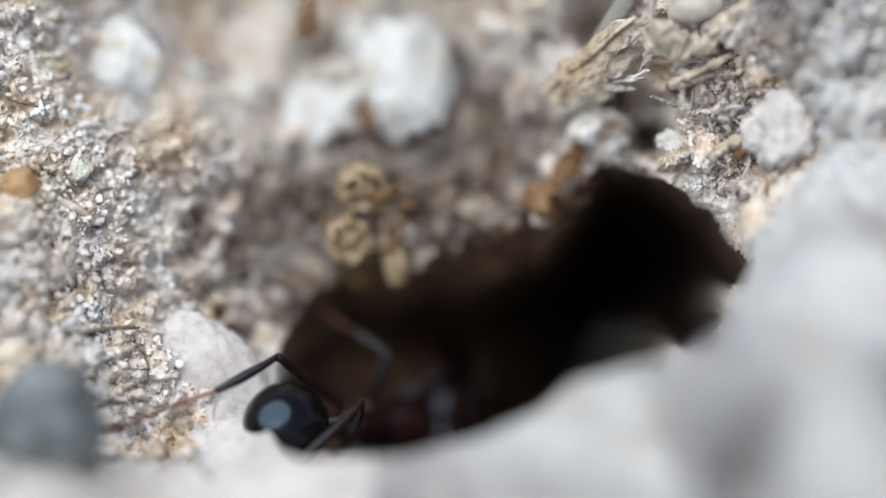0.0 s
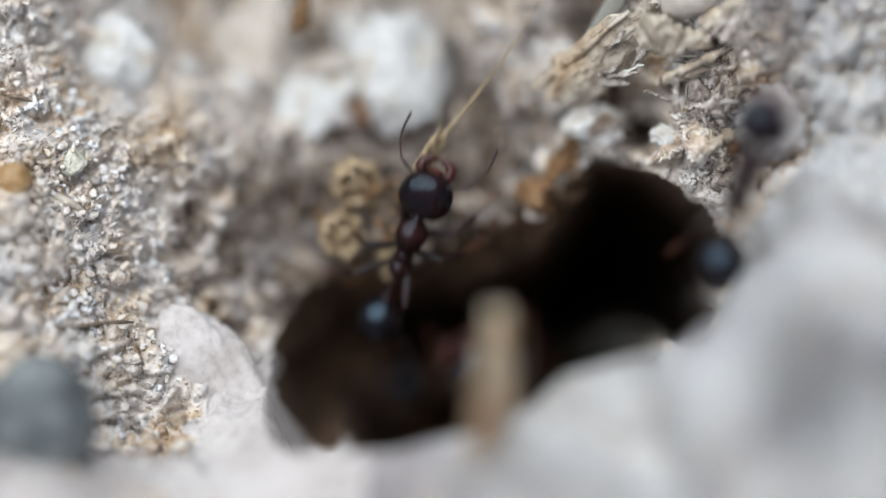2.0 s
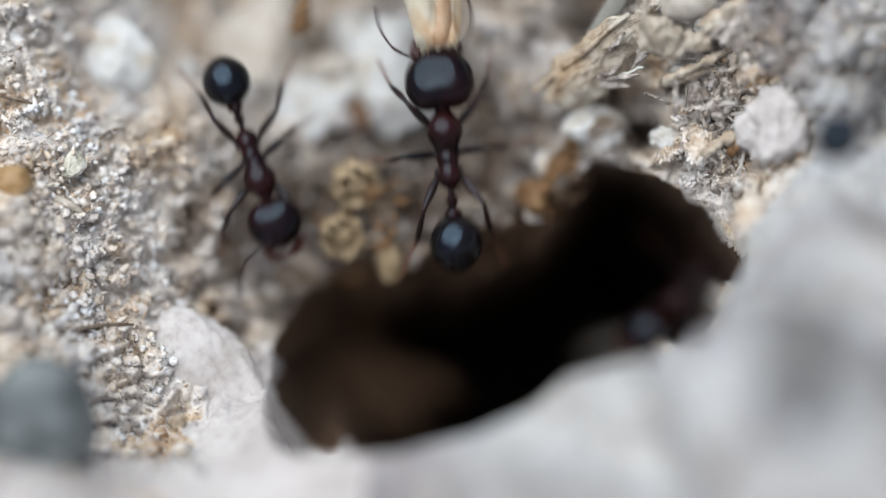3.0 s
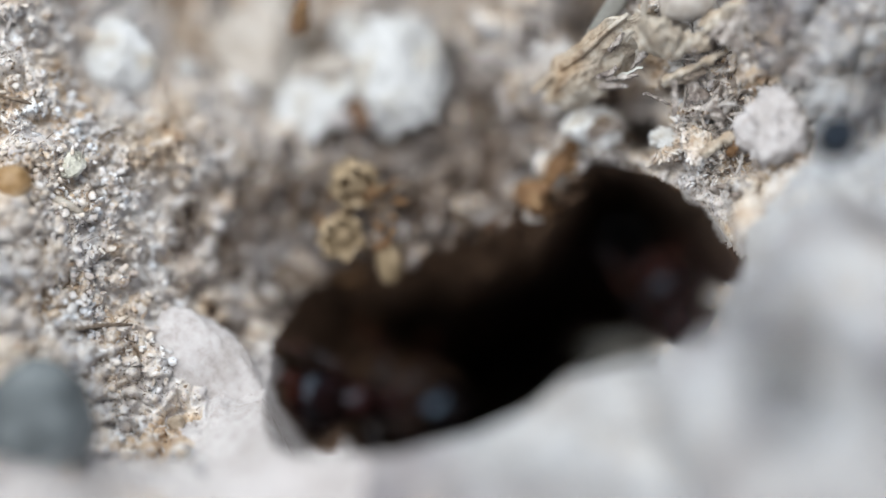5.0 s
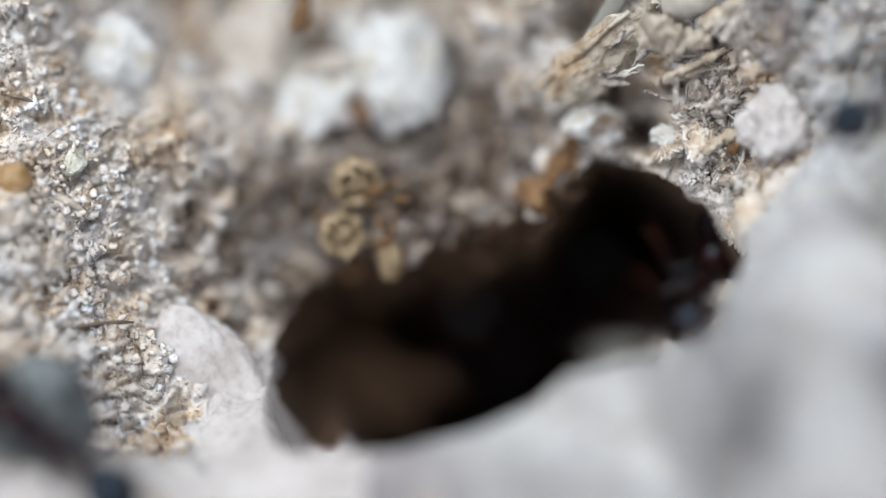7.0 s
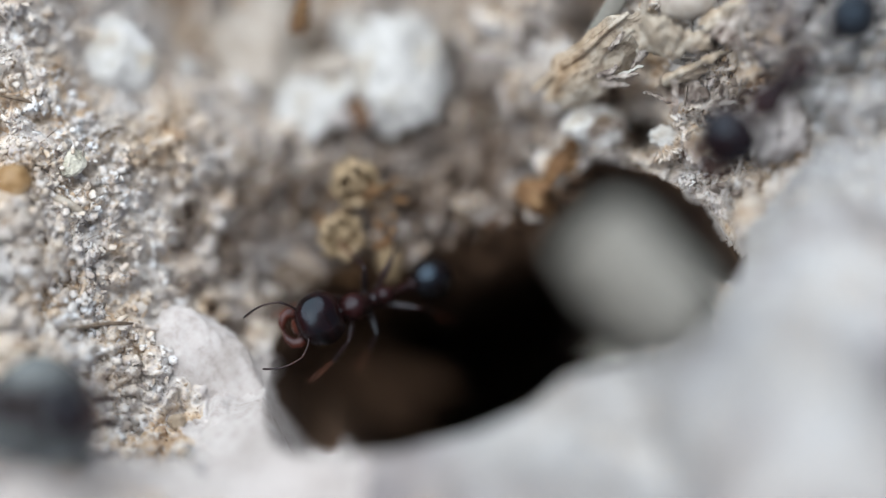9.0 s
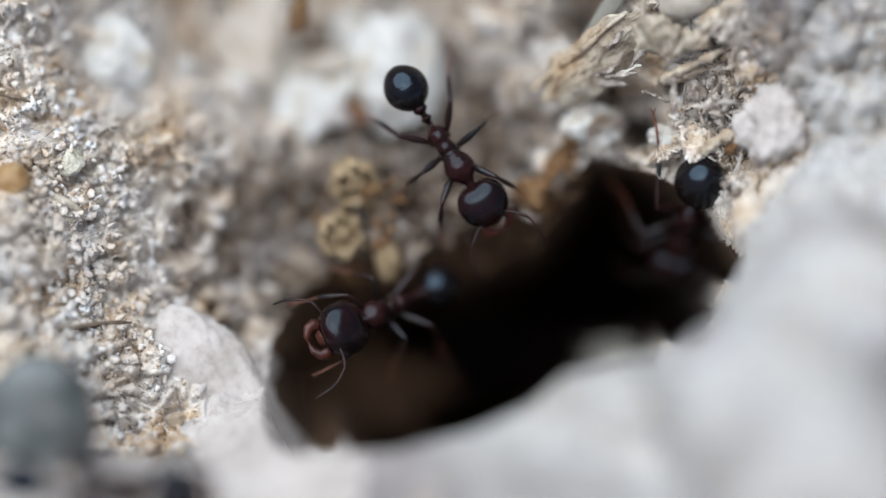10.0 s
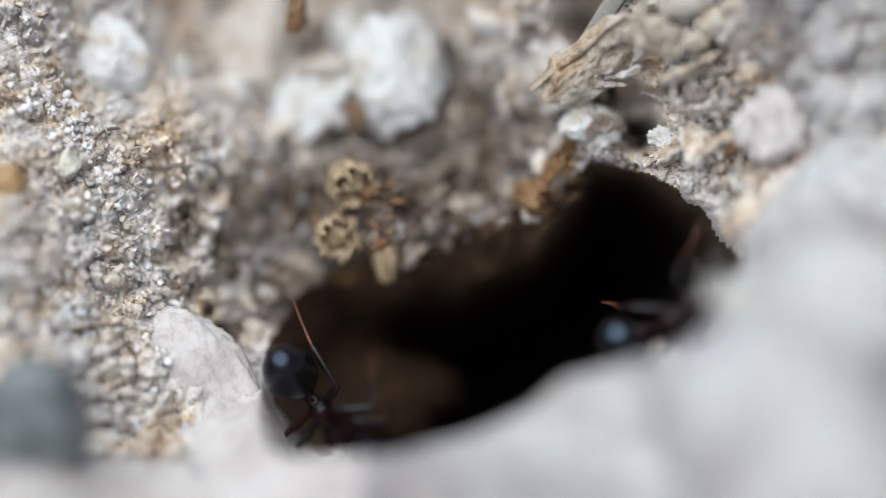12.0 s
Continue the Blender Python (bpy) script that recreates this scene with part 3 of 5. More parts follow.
tagged(bead, "rounded amber-brown mineral grain", "grain")
bead2 = stone("grain", (0.5, 0.42, 0.35), yellowstone, 53, 0.2)
on_ground(bead2, -11.65, 2.75, 0.3, 0, 0, 30)
tagged(bead2, "yellowish-white angular mineral grain", "grain")
dot = stone("grain", (0.27, 0.25, 0.22), dirtstone, 57, 0.15, 2)
on_ground(dot, -8.35, -5.4, 0.3)
tagged(dot, "round brown grain among white sand", "grain")
top_stone = stone("pebble", (1.0, 0.6, 0.6), buffstone, 61, 0.15, 2, 4, 0.3)
top_stone.matrix_world = spot(7.6, 7.85, 0.9)
tagged(top_stone, "smooth pale yellow pebble beside dry straw", "pebble")

for (u, v, s, long, tilt, seed, mat, word) in ((-2.85, 2.25, 0.84, 1.0, (25, 20, 0), 2, drygold, "crumpled open golden dry seed capsule"),
                                               (-3.2, 0.55, 0.78, 1.0, (10, -12, 40), 5, drygold, "round golden dry seed capsule facing outwards"),
                                               (-1.7, -0.35, 0.42, 1.9, (-70, 10, 10), 8, drygold, "small narrow dry seed capsule on its side"),
                                               (3.75, 2.6, 0.45, 1.9, (-60, 20, -25), 11, brownhusk, "long dry yellow seed capsule on the hole's rim"),
                                               (3.0, 1.75, 0.6, 1.3, (60, -20, 80), 13, brownhusk, "brown dry seed capsule on the hole's rim"),
                                               (4.15, 3.4, 0.26, 1.2, (30, 0, 0), 15, brownhusk, "tiny dark brown seed capsule"),
                                               (-2.2, 1.9, 0.5, 1.0, (60, 40, 0), 17, brownhusk, "brown shrivelled seed capsule behind a golden one")):
    ob = seed_capsule(s, seed, mat)
    on_ground(ob, u, v, s * 0.75, *tilt)
    ob.matrix_world = ob.matrix_world @ Matrix.Diagonal((1, 1, long, 1))
    tagged(ob, word, "seed capsule", "seed capsules by the hole")

twig = blade("twig", curve(over(-11.7, -2.45, 0.25), over(-9.75, -2.3, 0.3), (0, 0.06, 0.1)), [0.03, 0.05, 0.06, 0.07, 0.07, 0.06, 0.03], twigmat, 0.7)
laid(twig, "thin dark dry twig lying on pale soil", "twig")
splinter = blade("splinter", curve(over(-12.4, 1.75, 0.2), over(-11.3, 1.2, 0.25), (0, 0.05, 0.1)), [0.08, 0.12, 0.13, 0.13, 0.13, 0.12, 0.06], strawmat, 0.5)
laid(splinter, "short pale wood splinter on pale soil", "splinter")
bent = blade("twig", curve(over(-10.9, 3.55, 0.25), over(-10.1, 3.9, 0.3), (0, 0.12, 0.1)), [0.03, 0.05, 0.05, 0.05, 0.05, 0.04, 0.03], twigmat, 0.7)
laid(bent, "tiny curved dark twig on pale soil", "twig")
thorn = blade("twig", curve(over(-14.0, 4.9, 0.2), over(-12.9, 4.65, 0.25), (0, 0.05, 0.1)), [0.02, 0.05, 0.06, 0.07, 0.07, 0.05, 0.02], twigmat, 0.7)
laid(thorn, "short dark twig fragment on pale soil", "twig")

# Straw litter above the hole.
straw2 = blade("straw", curve((4.5, 6.2, -1.4), (6.1, 8.7, -0.9), (0, 0.1, 0), 9), [0.3] * 9, dullhusk, 0.25)
laid(straw2, "flat straw half hidden behind another", "straw")
stalk = blade("straw", curve((6.33, 7.0, 0.6), (6.38, 9.0, 1.2), (0.04, 0, 0)), [0.1] * 7, strawmat, 0.8)
laid(stalk, "thin upright pale straw stalk", "straw")


def piece(bm, length, width, cup, seed, m4=Matrix(), n=9, m=6, thick=0.035, ragged=0.3):
    """A torn, cupped flake of husk or bark with thickness, millimetres, from the origin along +x."""
    grid = []
    for top in (1, 0):
        for i in range(n):
            for j in range(m):
                a, b = i / (n - 1), j / (m - 1) - 0.5
                wide = width * (0.45 + 0.65 * math.sin(math.pi * min(1, 0.2 + 0.75 * a)) + ragged * noise.noise(Vector((a * 6, seed, 0))))
                x = length * (a + ragged * 0.25 * noise.noise(Vector((a * 2, b * 5, seed))))
                y = b * wide + 0.1 * width * noise.noise(Vector((a * 7, b * 2, seed + 5)))
                z = cup * width * (math.cos(math.pi * b) - 0.5) + 0.12 * width * noise.noise(Vector((a * 4, b * 4, seed + 1.7))) + 0.05 * width * noise.noise(Vector((a * 12, b * 22, seed)))
                grid.append(bm.verts.new((m4 @ Vector((x, y, z - (0 if top else thick)))) * MM))
    at = lambda k, i, j: grid[k * n * m + i * m + j]
    made = []
    for i in range(n - 1):
        for j in range(m - 1):
            made.append(bm.faces.new((at(0, i, j), at(0, i + 1, j), at(0, i + 1, j + 1), at(0, i, j + 1))))
            made.append(bm.faces.new((at(1, i, j), at(1, i, j + 1), at(1, i + 1, j + 1), at(1, i + 1, j))))
    for i in range(n - 1):
        made.append(bm.faces.new((at(0, i, 0), at(1, i, 0), at(1, i + 1, 0), at(0, i + 1, 0))))
        made.append(bm.faces.new((at(0, i, m - 1), at(0, i + 1, m - 1), at(1, i + 1, m - 1), at(1, i, m - 1))))
    for j in range(m - 1):
        made.append(bm.faces.new((at(0, 0, j), at(0, 0, j + 1), at(1, 0, j + 1), at(1, 0, j))))
        made.append(bm.faces.new((at(0, n - 1, j), at(1, n - 1, j), at(1, n - 1, j + 1), at(0, n - 1, j + 1))))


def flakes(name, count, centre, spread, length, width, aim, jitter, seed, mat, label, lift=0.3):
    """Many small torn flakes strewn as one mass."""
    r = random.Random(seed)
    bm = bmesh.new()
    for k in range(count):
        u, v = r.gauss(centre[0], spread[0]), r.gauss(centre[1], spread[1])
        turn = Euler((radians(r.gauss(0, 40)), radians(r.gauss(-10, 30)), radians(aim + r.gauss(0, jitter)))).to_matrix().to_4x4()
        f = r.uniform(0.5, 1.4)
        piece(bm, length * f, width * r.uniform(0.5, 1.4), r.uniform(0.1, 0.6), k * 3.1 + seed, Matrix.Translation((u, v, height(u, v) + lift * r.uniform(0.1, 1.6))) @ turn, 5, 4, 0.02)
    ob = link_mesh(name, bm, mat)
    ob.matrix_world = BANK
    return tagged(ob, label, "plant litter", kind="stuff")


def crumple(bm, amounts, seed):
    """Push every point of a thin sheet about, by noise of several sizes in millimetres."""
    for vert in bm.verts:
        c = vert.co / MM
        c.z = 0
        for size, much in amounts:
            q = c / size + Vector((seed, seed * 0.7, 0))
            vert.co.z += much * noise.noise(q) * MM
            vert.co.y += much * 0.6 * noise.noise(q + Vector((9, 3, 0))) * MM


shell = new("dry_husk")
shell.matrix_world = spot(3.55, 4.85, -2.0, 15, -33, 39)
tagged(shell, "torn cupped dry tan husk with a curled tip", "husk")
bm = bmesh.new()
piece(bm, 4.6, 1.75, 0.25, 2.0, n=70, m=34, thick=0.05, ragged=0.2)
crumple(bm, ((1.6, 0.22), (0.5, 0.08), (0.15, 0.03)), 4.0)
part("blade", bm, tanhusk, shell, "wrinkled pinkish-brown blade")
bm = bmesh.new()
piece(bm, 4.5, 0.24, 0.5, 6.0, Matrix.Translation((-0.2, 0.62, 0.12)), n=50, m=8, thick=0.06, ragged=0.25)
crumple(bm, ((1.5, 0.06), (0.3, 0.025)), 9.0)
part("rolled_edge", bm, tanhusk, shell, "straw-coloured rolled edge")
knot = (shell.matrix_world.inverted() @ spot(6.85, 6.75, 1.1).translation) / MM
bm = bmesh.new()
tube(bm, [knot + Vector((math.cos(a * 0.5) * (0.08 + a * 0.02), math.sin(a * 0.5) * (0.08 + a * 0.018), 0.16 - a * 0.03 + 0.06 * math.sin(a * 1.7))) for a in range(14)], [0.1 + 0.05 * math.sin(a * 2.3) for a in range(14)], 9, 1.5)
for k, (x, y, z, turn, tip) in enumerate(((-0.75, 0.1, -0.15, 10, 25), (-0.3, 0.55, -0.1, -55, -30), (-0.35, -0.5, -0.1, 70, 20), (0.05, 0.4, -0.25, -100, 35))):
    piece(bm, 1.3, 0.9, 0.5, k * 4.1 + 2, Matrix.Translation(knot + Vector((x, y, z))) @ Euler((radians(tip), radians(-12), radians(turn))).to_matrix().to_4x4(), n=24, m=14, thick=0.05, ragged=0.45)
crumple(bm, ((0.8, 0.22), (0.3, 0.08), (0.1, 0.025)), 3.0)
part("curl", bm, tanhusk, shell, "curled cream tip of dry husk")
bm = bmesh.new()
piece(bm, 1.1, 0.7, 0.3, 8.0, Matrix.Translation(knot + Vector((0.1, -0.55, -0.15))) @ Euler((0, 0, radians(-40))).to_matrix().to_4x4(), n=24, m=14, thick=0.06, ragged=0.4)
crumple(bm, ((0.5, 0.15), (0.2, 0.08)), 2.0)
part("scrap", bm, tanhusk, shell, "cream torn scrap under the curl")
for k, (x, y, z, l, wd, turn, mat) in enumerate(((2.4, -0.65, 0.35, 1.1, 0.13, -18, chalkhusk), (2.2, -0.5, 0.45, 1.1, 0.16, -25, barkmat), (3.0, -0.75, 0.2, 1.2, 0.25, 8, barkmat),
                                                 (2.0, -0.3, 0.4, 0.9, 0.2, -8, barkmat), (3.4, -0.6, 0.1, 1.3, 0.3, -12, strawmat), (1.6, -0.6, 0.2, 1.0, 0.25, -30, barkmat), (2.9, 0.1, 0.3, 1.0, 0.2, 15, barkmat))):
    bm = bmesh.new()
    piece(bm, l, wd, 0.5, k * 2.7 + 1, Matrix.Translation((x, y, z)) @ Euler((radians(20 * math.sin(k * 5)), radians(-8), radians(turn))).to_matrix().to_4x4(), n=26, m=7, thick=0.03, ragged=0.5)
    crumple(bm, ((0.5, 0.14), (0.18, 0.07)), k + 0.5)
    part("shred", bm, mat, shell)
for u, v, w, l, wd, rx, ry, rz, seed, mat, word in ((7.8, 6.3, 0.9, 2.6, 0.55, 20, -10, 38, 3, barkmat, "long torn strip of pale pinkish bark"),
                                                   (6.9, 5.35, 0.7, 2.2, 0.28, -15, -8, 25, 5, tanhusk, "broad torn flake of tan bark"),
                                                   (7.0, 5.2, 0.5, 1.5, 0.4, 20, -8, 20, 7, huskmat, "narrow brown bark flake"),
                                                   (8.7, 6.6, 1.3, 2.2, 0.45, -25, 5, 55, 9, barkmat, "torn pale bark flake"),
                                                   (9.2, 6.3, 1.3, 1.9, 0.5, 30, 5, 35, 19, barkmat, "torn folded bark flake"),
                                                   (8.1, 7.0, 1.2, 1.9, 0.5, -30, -5, 38, 21, tanhusk, "narrow straw-coloured bark flake"),
                                                   (8.0, 4.7, 0.4, 1.3, 0.4, 35, 10, 95, 23, barkmat, "upright torn bark shred"),
                                                   (7.4, 4.3, 0.5, 1.2, 0.22, 0, -25, 100, 25, barkmat, "thin upright bark shred"),
                                                   (9.1, 3.0, 0.5, 0.9, 0.35, 30, -30, 60, 11, brownhusk, "small brown seed scale"),
                                                   (8.15, 3.05, 0.6, 1.3, 0.4, 10, -12, 32, 27, tanhusk, "narrow ribbed straw scale on the hole's rim"),
                                                   (8.5, 4.6, 0.6, 0.9, 0.4, 0, 30, -60, 13, barkmat, "curled cream bark flake"),
                                                   (-4.7, 7.0, -3.0, 1.3, 0.6, 10, -10, 75, 29, brownhusk, "orange-brown dead leaf scrap on the bank"),
                                                   (6.4, 5.0, 0.0, 0.9, 0.12, -30, 10, -20, 15, barkmat, "thin papery scale under the husk")):
    bm = bmesh.new()
    piece(bm, l, wd, 0.4, seed, n=36, m=12, thick=0.05, ragged=0.5)
    crumple(bm, ((0.8, 0.22), (0.3, 0.13), (0.12, 0.05)), seed)
    ob = link_mesh("bark_flake", bm, mat)
    ob.matrix_world = spot(u, v, w, rx, ry, rz)
    tagged(ob, word, "bark flake", "flakes above the hole")
flakes("litter_flakes", 36, (8.5, 5.3), (0.9, 1.2), 0.6, 0.24, 45, 50, 4, fibremat, "small torn flakes of straw and bark")
flakes("sand_flakes", 600, (-11.3, 0.8), (1.7, 3.8), 0.24, 0.2, 20, 90, 9, crumb, "thin pale mineral flakes on the sand", 0.14)
flakes("capsule_scales", 46, (-2.6, 0.6), (0.8, 1.1), 0.5, 0.26, 80, 70, 12, brownhusk, "brown dry scales scattered round the seed capsules", 0.3)
flakes("rim_flakes", 40, (9.0, 3.0), (0.5, 1.2), 0.4, 0.16, 80, 60, 10, fibremat, "thin pale flakes on the rim of the hole", 0.2)


def fibres(name, count, centre, spread, length, radius, aim, jitter, seed, mat, label, lift=0.25):
    """A tangle of short dry fibres as one mass."""
    r = random.Random(seed)
    bm = bmesh.new()
    for _ in range(count):
        u, v = r.gauss(centre[0], spread[0]), r.gauss(centre[1], spread[1])
        a = radians(aim + r.gauss(0, jitter))
        l = length * r.uniform(0.5, 1.3)
        base = Vector((u, v, height(u, v) + lift * r.uniform(0, 2)))
        tip = base + Vector((math.cos(a), math.sin(a), r.uniform(-0.3, 0.55))) * l
        rad = radius * r.uniform(0.5, 1.5)
        bow = Vector((r.gauss(0, 0.18), r.gauss(0, 0.18), r.uniform(0, 0.3))) * l
        tube(bm, curve(base, tip, bow, 6), [rad, rad * 1.2, rad * 1.2, rad, rad * 0.8, rad * 0.3], 5, r.uniform(0.15, 0.9))
    ob = link_mesh(name, bm, mat)
    ob.matrix_world = BANK
    return tagged(ob, label, "plant litter", kind="stuff")


fibres("straw_fibres", 40, (7.9, 6.0), (0.8, 0.9), 1.0, 0.03, 35, 40, 1, fibremat, "tangle of dry straw fibres and shreds above the hole")
fibres("plant_hairs", 70, (8.0, 3.8), (1.2, 1.0), 0.5, 0.012, 60, 80, 2, fibremat, "fine pale plant hairs and root shreds in crumbly soil")
fibres("straw_shreds", 35, (9.2, 4.0), (0.4, 1.2), 0.7, 0.028, 75, 35, 3, fibremat, "dry brown straw shreds hanging over the hole's rim")
fibres("rim_hairs", 70, (9.2, 1.5), (0.18, 0.6), 0.3, 0.014, 180, 60, 4, fibremat, "fine white root hairs on the hole's rim")
fibres("bark_shreds", 30, (9.0, 6.9), (1.4, 0.5), 0.9, 0.035, 40, 45, 5, fibremat, "loose dry bark and straw shreds on the bank")
fibres("sand_fibres", 110, (-11.5, 1.5), (1.6, 3.5), 0.45, 0.016, 20, 60, 6, fibremat, "scattered tiny plant fibres on pale sand", 0.12)
fibres("clod_hairs", 50, (5.0, 4.1), (0.5, 0.5), 0.4, 0.014, 90, 90, 8, fibremat, "fine hairs clinging to a pale clod", 0.3)

ledge = stone("clod", (2.7, 1.0, 1.0), shade_clod_brown, 91, 0.8, 4, 5, 3.2)
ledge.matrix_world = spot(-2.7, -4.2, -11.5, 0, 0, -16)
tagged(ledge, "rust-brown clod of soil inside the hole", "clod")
for (u, v, rad, mat, seed, word) in ((4.85, 4.0, (1.0, 0.65, 0.6), limestone, 70, "white crumbly clod beside the hole"),
                                     (7.2, 3.5, (0.5, 0.42, 0.4), limestone, 73, "pale gritty clod hanging over the hole"),
                                     (8.1, 3.3, (0.45, 0.6, 0.4), soil, 75, "pinkish soil clod above the hole"),
                                     (10.6, 3.75, (1.2, 1.4, 0.8), slabstone, 77, "soft white soil clod above the hole's rim"),
                                     (9.6, 1.0, (0.5, 0.8, 0.5), soil, 81, "white gritty clod on the hole's rim")):
    ob = stone("clod", rad, mat, seed, 0.5, 2, 5, 2.2)
    on_ground(ob, u, v, -0.3 if rad[0] > 1.1 else 0.3 * rad[0])
    tagged(ob, word, "clod")

# ---- ants ----


def loft(bm, stations, seg=16):
    """A body of revolution along y through stations of y, half width, height of the middle, half height, in millimetres."""
    rings = []
    for y, wide, mid, tall in stations:
        rings.append([bm.verts.new(Vector((math.cos(a) * wide, y, mid + math.sin(a) * tall)) * MM) for a in (k * math.tau / seg for k in range(seg))])
    for r0, r1 in zip(rings, rings[1:]):
        for k in range(seg):
            bm.faces.new((r0[k], r0[(k + 1) % seg], r1[(k + 1) % seg], r1[k]))
    bm.faces.new(rings[0][::-1])
    bm.faces.new(rings[-1])
    bmesh.ops.recalc_face_normals(bm, faces=bm.faces)


def smooth_stations(stations, n=4):
    """More stations between the given ones, along a smooth curve."""
    made = []
    for i in range(len(stations) - 1):
        p = [np.array(stations[min(max(i + k, 0), len(stations) - 1)]) for k in (-1, 0, 1, 2)]
        for j in range(n):
            f = j / n
            made.append(0.5 * (2 * p[1] + (p[2] - p[0]) * f + (2 * p[0] - 5 * p[1] + 4 * p[2] - p[3]) * f * f + (3 * p[1] - p[0] - 3 * p[2] + p[3]) * f ** 3))
    made.append(np.array(stations[-1]))
    return made


def leg_parts(ant, side, row, stance=None):
    """One jointed leg: thigh with a shin and a five-jointed foot under it."""
    hip = Vector(((0.3, 0.72, -0.2), (0.27, 0.05, -0.2), (0.26, -0.5, -0.18))[row])
    knee = Vector(((0.72, 0.85, 0.42), (1.0, 0.02, 0.5), (0.78, -0.92, 0.62))[row])
    ankle = Vector(((1.02, 1.45, -0.42), (1.45, 0.0, -0.45), (1.02, -1.78, -0.42))[row])
    toe = Vector(((1.15, 2.2, -1.2), (2.0, 0.12, -1.3), (1.5, -2.65, -1.35))[row])
    for p in (hip, knee, ankle, toe):
        p.x *= side
    if stance:
        knee, ankle, toe = (Vector(p) - hip for p in stance)
    bm = bmesh.new()
    ball(bm, (0, 0, 0.0), (0.17, 0.17, 0.2), seg=10, rings=7)
    tube(bm, [(0, 0, 0), knee * 0.1, knee * 0.22, knee * 0.45, knee * 0.72, knee * 0.93, knee], [0.075, 0.075, 0.105, 0.135, 0.118, 0.078, 0.085], 9)
    leg = part("leg", bm, leg_chitin, ant)
    leg.matrix_basis = Matrix.Translation(hip * MM)
    bm = bmesh.new()
    tube(bm, curve(knee, ankle, (0, 0, 0.04), 7), [0.06, 0.066, 0.08, 0.094, 0.094, 0.082, 0.07], 8)
    part("shin", bm, leg_chitin, leg)
    bm = bmesh.new()
    bend = Vector((0, 0, -0.1))
    line = curve(ankle, toe, bend, 21)
    thin = [(0.046 - 0.014 * k / 20) * (1.0 if k < 9 else (0.85, 1.1, 1.3)[k % 3]) for k in range(21)]
    tube(bm, line, thin, 6)
    for way in (-1, 1):
        tube(bm, [toe, toe + (toe - ankle).normalized() * 0.08 + Vector((0.05 * way, 0.03 * way, 0)), toe + (toe - ankle).normalized() * 0.12 + Vector((0.09 * way, 0.05 * way, -0.06))], [0.022, 0.018, 0.006], 5)
    part("foot", bm, tip_chitin, leg, "slender reddish jointed foot")
    return leg


